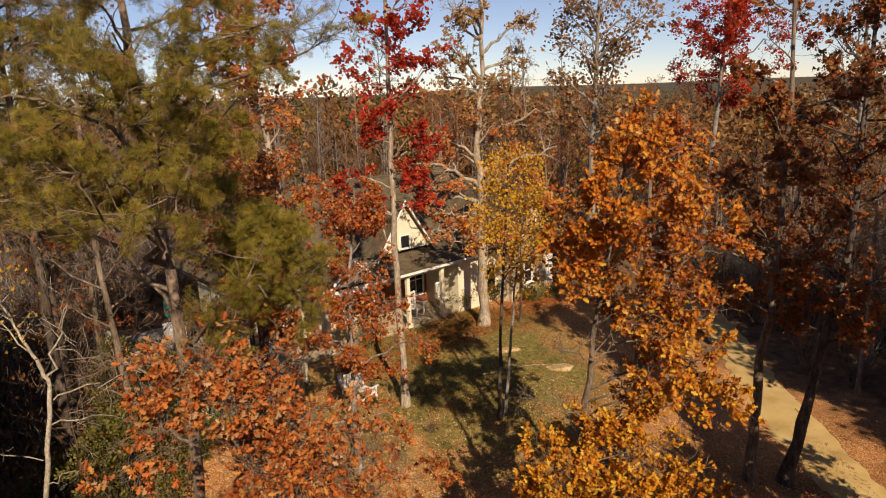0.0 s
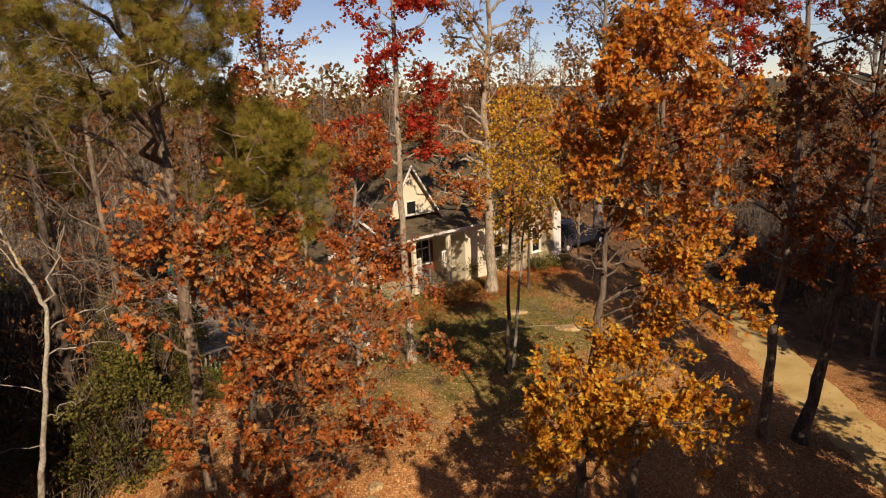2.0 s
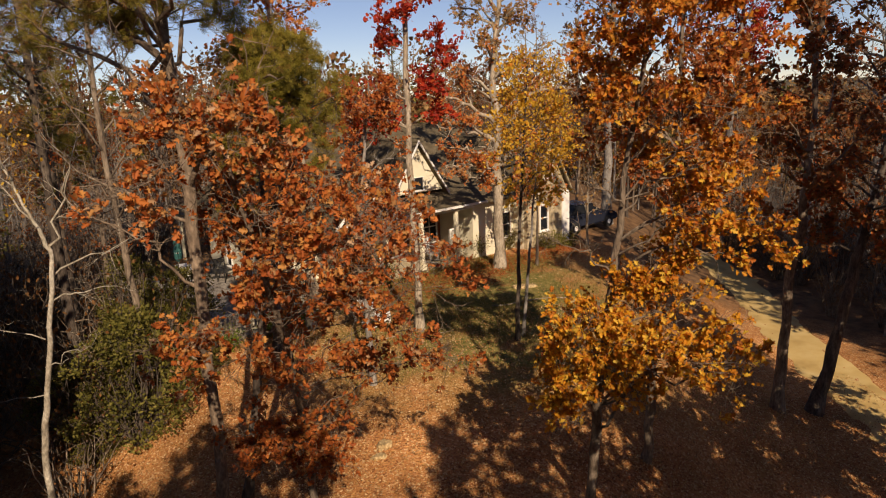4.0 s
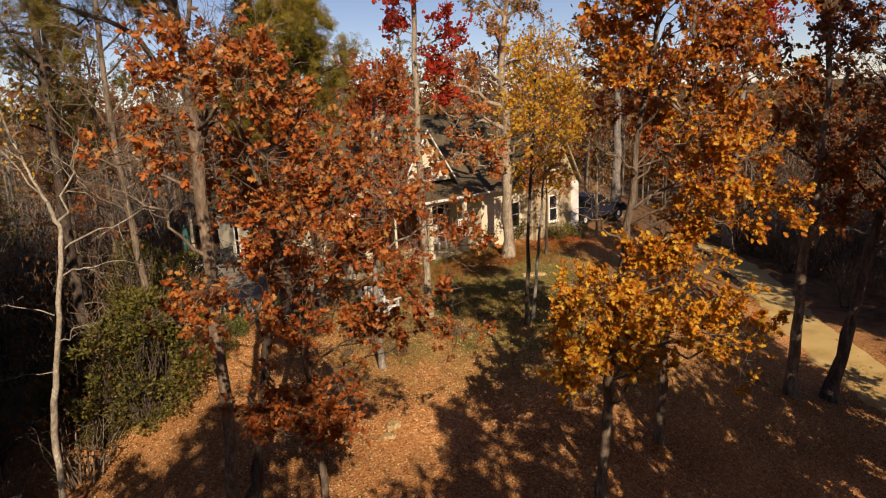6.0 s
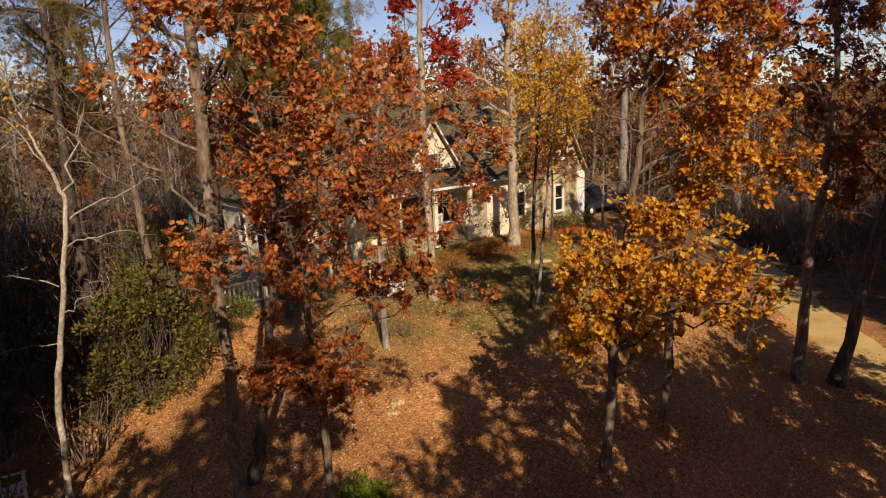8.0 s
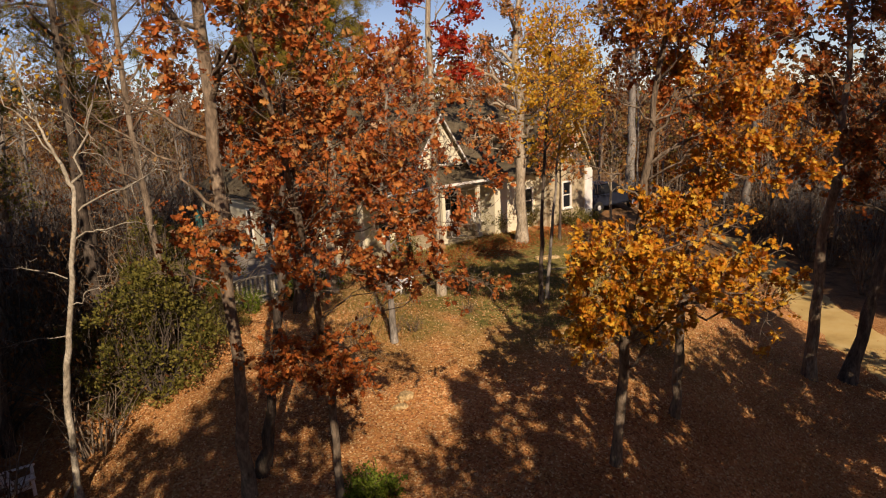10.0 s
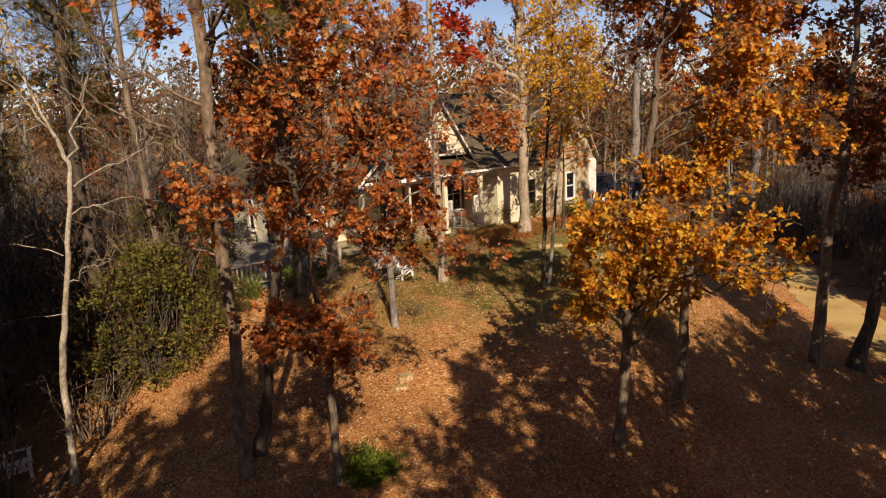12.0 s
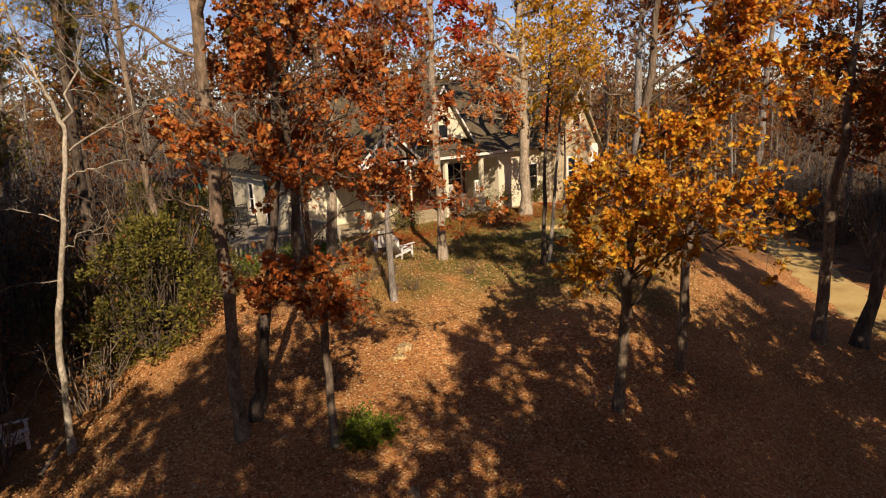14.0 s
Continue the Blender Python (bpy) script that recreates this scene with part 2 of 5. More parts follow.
def ground_material():
    m = bpy.data.materials.new("leaf_strewn_ground")
    m.use_nodes = True
    n, l = m.node_tree.nodes, m.node_tree.links
    bsdf = n["Principled BSDF"]
    bsdf.inputs["Roughness"].default_value = 0.95
    bsdf.inputs["Specular IOR Level"].default_value = 0.15
    tc = n.new("ShaderNodeTexCoord")
    sep = n.new("ShaderNodeSeparateXYZ")
    l.new(tc.outputs["Object"], sep.inputs[0])

    def noise_ramp(scale, cols, lo=0.3, hi=0.7, detail=5):
        t = n.new("ShaderNodeTexNoise")
        t.inputs["Scale"].default_value, t.inputs["Detail"].default_value = scale, detail
        l.new(tc.outputs["Object"], t.inputs["Vector"])
        r = n.new("ShaderNodeValToRGB")
        while len(r.color_ramp.elements) < len(cols):
            r.color_ramp.elements.new(0.5)
        for i, (e, c) in enumerate(zip(r.color_ramp.elements, cols)):
            e.position, e.color = lo + (hi - lo) * i / (len(cols) - 1), (*c, 1)
        l.new(t.outputs["Fac"], r.inputs[0])
        return r.outputs[0], t.outputs["Fac"]

    def mix(fac, a, b):
        x = n.new("ShaderNodeMix")
        x.data_type = "RGBA"
        l.new(fac, x.inputs[0])
        l.new(a, x.inputs[6])
        l.new(b, x.inputs[7])
        return x.outputs[2]

    def math_node(op, a, b, clamp=False):
        x = n.new("ShaderNodeMath")
        x.operation, x.use_clamp = op, clamp
        for i, v in enumerate((a, b)):
            if isinstance(v, (int, float)):
                x.inputs[i].default_value = v
            else:
                l.new(v, x.inputs[i])
        return x.outputs[0]

    vor = n.new("ShaderNodeTexVoronoi")
    vor.inputs["Scale"].default_value = 23
    l.new(tc.outputs["Object"], vor.inputs["Vector"])
    vs = n.new("ShaderNodeSeparateColor")
    l.new(vor.outputs["Color"], vs.inputs[0])
    lr = n.new("ShaderNodeValToRGB")
    for c in range(3):
        lr.color_ramp.elements.new(0.5)
    for i, (e, c) in enumerate(zip(lr.color_ramp.elements, [(0.25, 0.105, 0.045), (0.43, 0.195, 0.075), (0.54, 0.29, 0.115), (0.47, 0.20, 0.08), (0.70, 0.50, 0.27)])):
        e.position, e.color = i / 4, (*c, 1)
    l.new(vs.outputs[0], lr.inputs[0])
    big, bigf = noise_ramp(0.35, [(0.55, 0.5, 0.45), (1.2, 1.15, 1.1)])
    litter = n.new("ShaderNodeMix")
    litter.data_type, litter.blend_type = "RGBA", "MULTIPLY"
    litter.inputs[0].default_value = 1
    l.new(lr.outputs[0], litter.inputs[6])
    l.new(big, litter.inputs[7])
    grass, _ = noise_ramp(6, [(0.09, 0.10, 0.025), (0.20, 0.17, 0.05), (0.32, 0.24, 0.09)])
    # grass on the lawn before the house, litter elsewhere
    gxm = math_node("SUBTRACT", 1.0, math_node("ABSOLUTE", math_node("DIVIDE", math_node("SUBTRACT", sep.outputs[0], 1.0), 6.5), 0), True)
    gym = math_node("SUBTRACT", 1.0, math_node("ABSOLUTE", math_node("DIVIDE", math_node("SUBTRACT", sep.outputs[1], 22.5), 8.0), 0), True)
    gm = math_node("MULTIPLY", math_node("MULTIPLY", gxm, gym), 3.4)
    pn = n.new("ShaderNodeTexNoise")
    pn.inputs["Scale"].default_value, pn.inputs["Detail"].default_value = 0.9, 5
    l.new(tc.outputs["Object"], pn.inputs["Vector"])
    gm = math_node("MULTIPLY", gm, math_node("MULTIPLY", math_node("SUBTRACT", pn.outputs["Fac"], 0.27), 3.2, True), True)
    near_col = mix(gm, litter.outputs[2], grass)
    # darker litter under the woods: the trees' shade put into the ground colour
    shaded_floor_col, _ = noise_ramp(2.2, [(0.08, 0.048, 0.028), (0.16, 0.09, 0.046), (0.24, 0.135, 0.065)], detail=9)
    mid = n.new("ShaderNodeVectorMath")
    mid.operation = "SUBTRACT"
    mid.inputs[1].default_value = (3.0, 19.0, 0.0)
    l.new(tc.outputs["Object"], mid.inputs[0])
    away = n.new("ShaderNodeVectorMath")
    away.operation = "LENGTH"
    l.new(mid.outputs[0], away.inputs[0])
    wm = math_node("MULTIPLY", math_node("SUBTRACT", math_node("ADD", away.outputs["Value"], math_node("MULTIPLY", pn.outputs["Fac"], 5.0)), 15.5), 0.3, True)
    near_col = mix(wm, near_col, shaded_floor_col)
    # far hills: wooded grey-green and brown
    far, _ = noise_ramp(0.012, [(0.05, 0.06, 0.035), (0.10, 0.075, 0.045), (0.085, 0.09, 0.06)], detail=8)
    dist = n.new("ShaderNodeVectorMath")
    dist.operation = "LENGTH"
    l.new(tc.outputs["Object"], dist.inputs[0])
    fm = math_node("MULTIPLY", math_node("SUBTRACT", dist.outputs["Value"], 70.0), 0.01, True)
    l.new(mix(fm, near_col, far), bsdf.inputs["Base Color"])
    b = n.new("ShaderNodeBump")
    b.inputs["Strength"].default_value, b.inputs["Distance"].default_value = 0.7, 0.04
    l.new(vor.outputs["Distance"], b.inputs["Height"])
    l.new(b.outputs[0], bsdf.inputs["Normal"])
    return m


ground = mesh_object("ground", np.stack([X, Y, Z], -1).reshape(-1, 3), quads, ground_material(), True)
tagged(ground, "leaf-strewn earth and thin grass sloping to woods", "ground", kind="structure")


# ---- trees ----
class Tubes:
    """Collects tapered tubes along polylines into one mesh."""

    def __init__(self):
        self.v, self.f, self.n = [], [], 0

    def add(self, pts, radii, sides=5):
        pts = np.asarray(pts, float)
        k = len(pts)
        tan = np.gradient(pts, axis=0)
        tan /= np.linalg.norm(tan, axis=1)[:, None] + 1e-9
        ref = np.array([1.0, 0, 0]) if abs(tan[0][0]) < 0.8 else np.array([0, 1.0, 0])
        a = np.cross(tan, ref)
        a /= np.linalg.norm(a, axis=1)[:, None] + 1e-9
        b = np.cross(tan, a)
        ang = np.arange(sides) * 2 * math.pi / sides
        ring = pts[:, None] + np.asarray(radii)[:, None, None] * (np.cos(ang)[None, :, None] * a[:, None] + np.sin(ang)[None, :, None] * b[:, None])
        self.v.append(ring.reshape(-1, 3))
        i = np.arange(k - 1)[:, None] * sides
        j = np.arange(sides)[None]
        j2 = (j + 1) % sides
        self.f.append((np.stack([i + j, i + j2, i + sides + j2, i + sides + j], -1) + self.n).reshape(-1, 4))
        self.n += k * sides

    def build(self, name, mat):
        return mesh_object(name, np.concatenate(self.v), np.concatenate(self.f), mat, True)


LEAF_SHAPES = {
    "lobed": ([(0, 0), (0.10, 0.12), (0.33, 0.26), (0.16, 0.40), (0.45, 0.58), (0.17, 0.68), (0.22, 0.90), (0, 1.0), (-0.22, 0.90), (-0.17, 0.68), (-0.45, 0.58), (-0.16, 0.40), (-0.33, 0.26), (-0.10, 0.12)],
              [(0, 1, 2, 3), (0, 3, 4, 5), (0, 5, 6, 7), (0, 7, 8, 9), (0, 9, 10, 11), (0, 11, 12, 13)]),
    "oval": ([(0, 0), (0.30, 0.35), (0.26, 0.7), (0, 1.0), (-0.26, 0.7), (-0.30, 0.35)], [(0, 1, 2, 3), (0, 3, 4, 5)]),
    "clump": ([(0, 0), (0.5, 0.28), (0.2, 0.5), (0.42, 0.85), (0, 1.0), (-0.3, 0.82), (-0.5, 0.5), (-0.32, 0.2)], [(0, 1, 2, 4), (2, 3, 4, 4), (0, 4, 5, 6), (0, 6, 7, 7)]),
    "tuft": ([(0, 0), (0.50, 0.44), (0.56, 0.36), (0.31, 0.75), (0.38, 0.70), (0.07, 1.0), (0.14, 0.97), (-0.17, 0.94), (-0.10, 0.98), (-0.44, 0.66), (-0.38, 0.73), (-0.58, 0.32), (-0.52, 0.41)],
             [(0, 2, 1, 1), (0, 4, 3, 3), (0, 6, 5, 5), (0, 8, 7, 7), (0, 10, 9, 9), (0, 12, 11, 11)]),
    "needle": ([(0, 0), (0.05, 0.5), (0, 1.0), (-0.05, 0.5)], [(0, 1, 2, 3)]),
}


def leaves(name, pts, size, shape, mat, rng, up=0.25, droop=0.0, fold=0.5, dirs=None, face=0.75):
    """One mesh of many small leaves at the given points."""
    pts = np.asarray(pts, float)
    n = len(pts)
    sv, sf = LEAF_SHAPES[shape]
    sv = np.array(sv)
    d = rng.normal(size=(n, 3)) if dirs is None else dirs + rng.normal(size=(n, 3)) * 0.35
    d[:, 2] += up - droop
    d /= np.linalg.norm(d, axis=1)[:, None]
    w = rng.normal(size=(n, 3)) + face * np.array(to_sun)
    w -= d * np.sum(w * d, axis=1)[:, None]
    w /= np.linalg.norm(w, axis=1)[:, None] + 1e-9
    s = np.cross(d, w)
    sz = size * rng.uniform(0.5, 1.45, n)[:, None, None]
    v = pts[:, None] + sz * (sv[None, :, 0, None] * s[:, None] + sv[None, :, 1, None] * d[:, None] + (np.abs(sv[:, 0]) * fold - 0.12 * sv[:, 1] ** 2)[None, :, None] * w[:, None])
    k = len(sv)
    tri = []
    for q in sf:
        tri.append((q[0], q[1], q[2]))
        if q[3] != q[2]:
            tri.append((q[0], q[2], q[3]))
    f = (np.array(tri)[None] + (np.arange(n) * k)[:, None, None]).reshape(-1, 3)
    return mesh_object(name, v.reshape(-1, 3), f, mat)


def unit(v):
    return v / (np.linalg.norm(v) + 1e-9)


def wander(rng, p, d, length, segs, wob, lift=0.0):
    pts, d = [np.array(p, float)], unit(np.array(d, float))
    for _ in range(segs):
        d = unit(d + rng.normal(size=3) * wob + np.array([0, 0, lift]))
        pts.append(pts[-1] + d * length / segs)
    return np.array(pts)


def tree(name, label, trunk_pts, r0, r1, bark, leaf=None, shape="oval", size=0.12, count=4000, crown=(0.4, 1.0), reach=2.0, profile=None, limbs=24, rise=0.5,
         subs=5, twigs=3, seed=1, spread=0.25, group="", ends=(), dead=(), droop=0.0, sides=8, boughs=1.0, lean_out=(0, 0), bare=0.0, flare=1.35, second=None, hero=True, single=0, inner=0.3, most=9.0, twig=None, rosette=0):
    """A tree: tapered trunk, limbs, branchlets and a crown of separate leaves. trunk_pts: way of the trunk in world metres;
    ends: where the leafy boughs reach to; dead: leafless boughs from a point to a point; single: leaves that are objects of their own;
    rosette: leaves sit in whorls of that many at the twig ends."""
    rng = np.random.default_rng(seed)
    ctrl = np.array(trunk_pts, float)
    base = ctrl[0].copy()
    root = thing(name, Matrix.Translation(base), label, "tree", group)
    seg = np.linspace(0, len(ctrl) - 1, 6 * (len(ctrl) - 1) + 1)
    pts = np.stack([np.interp(seg, np.arange(len(ctrl)), ctrl[:, i]) for i in range(3)], -1) - base
    pts[1:-1] += rng.normal(size=(len(pts) - 2, 3)) * r0 * 0.16
    h = np.linspace(0, 1, len(pts))
    rad = r0 + (r1 - r0) * h ** 0.9
    rad *= 1 + 0.06 * rng.normal(size=len(rad))
    rad[0] *= flare
    low = pts[0] - np.array([0, 0, 0.4])
    trunk = Tubes()
    trunk.add(np.vstack([low, pts]), np.concatenate([[rad[0] * 1.25], rad]), sides)
    tips, tipd, spray = [], [], []

    def at(f):
        i = f * (len(pts) - 1)
        a = int(min(i, len(pts) - 2))
        return pts[a] + (pts[a + 1] - pts[a]) * (i - a), np.interp(f, h, rad)

    stems = []
    for k in range(limbs):
        f = crown[0] + (crown[1] - crown[0]) * ((k + rng.uniform(0, 0.9)) / limbs) ** 0.9
        f = min(f, 0.995)
        q, tr = at(f)
        g = (f - crown[0]) / max(1e-6, crown[1] - crown[0])
        L = reach * (profile or dome)(g) * rng.uniform(0.6, 1.1) * 0.68
        az = k * 2.399 + rng.uniform(-0.5, 0.5)
        d = np.array([math.cos(az) + lean_out[0], math.sin(az) + lean_out[1], rise * rng.uniform(0.5, 1.5)])
        p = wander(rng, q, d, L, 6, 0.16, 0.05 - droop * 0.12)
        stems.append((p, min(tr * 0.55, 0.015 + 0.016 * L) * boughs, L, True))
    for e in ends:
        e = np.array(e, float) - base
        flat = np.hypot(pts[:, 0] - e[0], pts[:, 1] - e[1])
        cost = np.abs(pts[:, 2] - (e[2] - 0.45 * flat - 0.15))
        a = int(np.argmin(cost))
        w = np.linspace(0, 1, 9)[:, None]
        gap = np.linalg.norm(e - pts[a])
        way = pts[a] + (e - pts[a]) * w + np.array([0, 0, 0.10 * gap]) * np.sin(math.pi * w)
        way[1:-1] += rng.normal(size=(7, 3)) * 0.035 * gap
        stems.append((way, min(rad[a] * 0.6, 0.014 + 0.014 * gap) * boughs, min(most, max(0.75, 0.5 * gap)), True))
    for p, e, c in dead:
        p, e = np.array(p, float) - base, np.array(e, float) - base
        w = np.linspace(0, 1, 9)[:, None]
        way = p + (e - p) * w + np.array([0, 0, 0.06]) * np.sin(math.pi * w) * np.linalg.norm(e - p)
        way[1:-1] += rng.normal(size=(7, 3)) * 0.03 * np.linalg.norm(e - p)
        stems.append((way, c, np.linalg.norm(e - p) * 0.6, False))
    br, sprays = Tubes(), 0
    for p, rr, L, leafy in stems:
        br.add(p, np.linspace(rr, rr * 0.25, len(p)), 5 if hero else 4)
        for s in range(subs):
            sprays += 1
            u = rng.uniform(inner, 1.0)
            i = u * (len(p) - 1)
            a = int(min(i, len(p) - 2))
            q = p[a] + (p[a + 1] - p[a]) * (i - a)
            d = unit(p[a + 1] - p[a]) * 0.8 + rng.normal(size=3) * 0.6 + np.array([0, 0, 0.15 - droop])
            sp = wander(rng, q, d, L * rng.uniform(0.25, 0.5) + 0.1, 4, 0.25, 0.03 - droop * 0.1)
            sr = max(0.004, rr * 0.38 * (1.1 - u * 0.5))
            br.add(sp, np.linspace(sr, sr * 0.35, len(sp)), 4 if hero else 3)
            skip = not leafy or rng.random() < bare
            for t in range(twigs):
                w = rng.integers(1, len(sp))
                td = unit(sp[w] - sp[w - 1]) + rng.normal(size=3) * 0.7 + np.array([0, 0, -droop])
                tp = wander(rng, sp[w], td, L * rng.uniform(0.10, 0.22) + 0.08, 2, 0.3)
                br.add(tp, np.array([sr * 0.42, sr * 0.28, sr * 0.12]) + 0.0018, 3)
                if not skip:
                    for z in (1, 2):
                        tips.append(tp[z])
                        tipd.append(unit(tp[z] - tp[z - 1]))
                        spray.append(sprays - 1)
        if hero:
            under(br.build("limb", twig or bark), root)
            br = Tubes()
    under(trunk.build("trunk", bark), root)
    if br.v:
        tagged(under(br.build("branchwork", twig or bark), root), kind="stuff")
    if leaf is not None and tips:
        tips, tipd = np.array(tips), np.array(tipd)
        weight = rng.random(len(tips)) ** 4 + 0.015
        if rosette:
            full = rng.random(sprays) ** 1.5 + 0.05
            weight = full[np.array(spray)] * (rng.random(len(tips)) + 0.1)
            pick = np.repeat(rng.choice(len(tips), count // rosette + 1, p=weight / weight.sum()), rosette)[:count]
            heart = np.repeat(rng.normal(size=(count // rosette + 1, 3)) * spread, rosette, axis=0)[:count]
            lp = tips[pick] + heart + rng.normal(size=(count, 3)) * size * 0.45
            tipd = tipd[pick] + rng.normal(size=(count, 3)) * 0.8 - np.array([0, 0, 0.2])
            pick = np.arange(count)
        else:
            pick = rng.choice(len(tips), count, p=weight / weight.sum())
            lp = tips[pick] + rng.normal(size=(count, 3)) * spread * np.array([1, 1, 0.8])
        cut = int(count * second[1]) if second else 0
        if second:
            # the second colour takes the lower or, by sign, the upper part of the crown, loosely
            key = lp[:, 2] * (second[2] if len(second) > 2 else 0.0) + rng.normal(size=count) * 0.9
            order = np.argsort(key)
            lp, pick = lp[order], pick[order]
        keep = np.ones(count, bool)
        keep[rng.choice(count, single, replace=False)] = False
        for a, b, m in ((cut, count, leaf), (0, cut, second[0] if second else leaf)):
            k = np.arange(a, b)[keep[a:b]]
            if len(k):
                under(leaves("crown", lp[k], size, shape, m, rng, dirs=tipd[pick[k]], face=1.7 if rosette else 0.75), root)
        if single:
            one = leaves("leaf", np.zeros((1, 3)), size, shape, leaf, rng, dirs=np.array([[0, 0, 1.0]]))
            one.parent = root
            for i, k in enumerate(np.flatnonzero(~keep)):
                c = one if i == 0 else new("leaf", one.data)
                c.parent = root
                c.matrix_basis = Matrix.LocRotScale(lp[k], Euler(rng.uniform(0, 6.28, 3)), Vector((1, 1, 1)) * rng.uniform(0.8, 1.2))
    return root


dome = lambda g: 0.45 + 0.75 * math.sin(math.pi * min(1.0, 0.12 + 0.80 * g))
column = lambda g: 0.75 + 0.35 * math.sin(math.pi * g)


def at_ground(x, y, dz=0.0):
    return (x, y, gz(x, y) + dz)


# russet oak in front, west of the camera's line: high boughs towards the sun, lower ones hanging back
OAK_HIGH = [(-2.1, 6.4, 8.7), (-1.8, 6.5, 8.7), (-1.5, 6.5, 8.6), (-1.3, 6.7, 8.3), (-2.2, 6.3, 8.4), (-1.9, 6.3, 8.3), (-1.6, 6.4, 8.3), (-2.6, 6.2, 8.1), (-2.6, 6.2, 7.8), (-2.3, 6.2, 8.0), (-1.4, 6.2, 7.6), (-1.2, 6.8, 7.9),
            (-0.9, 7.0, 7.7), (-0.5, 7.2, 7.5), (-0.2, 7.3, 7.2), (-0.4, 7.0, 7.1), (0.0, 7.3, 7.0), (0.4, 7.5, 6.8), (-1.3, 6.8, 7.1)]
OAK_LOW = [(-0.8, 7.2, 7.0), (-0.2, 7.4, 6.8), (-1.1, 7.2, 6.5), (-0.1, 7.2, 6.1), (-0.6, 7.3, 6.3), (-3.0, 7.3, 5.9), (-2.6, 7.3, 6.1), (-1.7, 7.0, 6.8), (0.4, 8.0, 6.3), (0.3, 9.8, 4.6), (0.1, 9.2, 4.9), (-0.3, 8.7, 5.1), (-0.8, 8.5, 5.0), (-1.8, 7.8, 5.2),
           (-1.4, 8.0, 5.4), (-1.8, 9.5, 3.4), (-2.8, 9.1, 3.8), (-2.3, 8.8, 3.6), (-1.4, 9.4, 3.8), (-2.0, 7.2, 6.2), (-0.8, 7.4, 6.5), (-2.3, 7.4, 5.7), (-2.6, 9.0, 3.5), (-2.0, 9.2, 3.9), (-1.6, 9.2, 3.2), (-2.4, 8.9, 4.0), (-1.9, 9.0, 3.6)]
tree("oak_tree", "young oak with russet-orange leaves on a slim grey trunk", [at_ground(-2.27, 10.5), (-2.1, 9.9, 3.3), (-1.9, 8.6, 5.2), (-1.8, 7.4, 7.0), (-1.8, 6.6, 8.3)], 0.075, 0.022, M_BARK,
     M_ORANGE, "lobed", 0.072, 8000, (0.6, 1.0), 1.0, dome, 0, 0.4, 9, 5, 11, 0.05, second=(M_RUST, 0.42, 0.35), inner=0.62, most=0.8, single=260, bare=0.35, boughs=0.34, twig=M_BARK, rosette=6, ends=OAK_HIGH + OAK_LOW)
# amber oaks in front, east of the camera's line
AMBER_HIGH = [(2.9, 9.5, 10.3), (3.4, 9.4, 10.7), (4.0, 9.4, 10.5), (4.5, 8.9, 9.6), (4.2, 9.0, 10.0), (3.5, 8.9, 9.2), (3.0, 9.2, 9.7), (2.6, 9.6, 9.4), (2.6, 10.0, 8.3), (4.4, 9.6, 8.5), (4.6, 10.1, 7.8), (4.9, 10.2, 7.1), (4.5, 9.9, 7.6), (4.6, 10.0, 7.0), (5.0, 10.3, 6.2),
              (4.5, 10.4, 6.0), (3.9, 9.2, 9.8), (4.8, 9.8, 7.9), (4.9, 10.2, 6.6), (4.2, 10.0, 6.6), (2.4, 9.9, 8.8), (3.6, 9.8, 8.2)]
AMBER_LOW = [(3.3, 10.7, 5.5), (4.0, 10.6, 5.6), (4.4, 10.4, 5.2), (3.9, 11.0, 4.7), (2.9, 10.8, 4.8), (2.4, 11.4, 4.7), (2.7, 10.6, 4.2), (3.3, 10.5, 4.0), (4.2, 10.5, 4.2), (5.0, 10.5, 4.0), (4.6, 10.5, 4.1), (2.1, 10.8, 3.3), (2.7, 10.8, 3.6), (2.4, 9.8, 5.2), (3.7, 10.5, 5.2),
             (2.1, 10.8, 4.1), (3.6, 10.4, 4.4), (4.8, 10.3, 4.7), (3.1, 10.3, 4.6), (1.8, 10.6, 3.7), (1.9, 10.4, 4.5), (5.3, 10.5, 4.0), (2.2, 10.2, 4.8), (3.6, 10.6, 3.6)]
tree("oak_tree", "oak with golden amber leaves and a dark trunk", [at_ground(2.87, 11.95), (2.91, 11.3, 3.5), (3.05, 10.9, 5.9), (3.1, 10.6, 7.4), (3.4, 9.9, 10.4)], 0.11, 0.025, M_BARK,
     M_FLAME, "lobed", 0.088, 14000, (0.75, 1.0), 1.1, dome, 4, 0.4, 9, 5, 12, 0.05, second=(M_AMBER, 0.55, 0.7), inner=0.4, most=1.0, single=260, bare=0.25, boughs=0.6, twig=M_BARK, rosette=6, ends=AMBER_HIGH + AMBER_LOW,
     dead=[((3.0, 10.9, 5.6), (2.0, 10.3, 6.3), 0.022), ((3.1, 10.6, 6.8), (2.3, 10.0, 7.3), 0.02), ((2.95, 11.2, 3.6), (2.2, 10.4, 3.1), 0.02)])
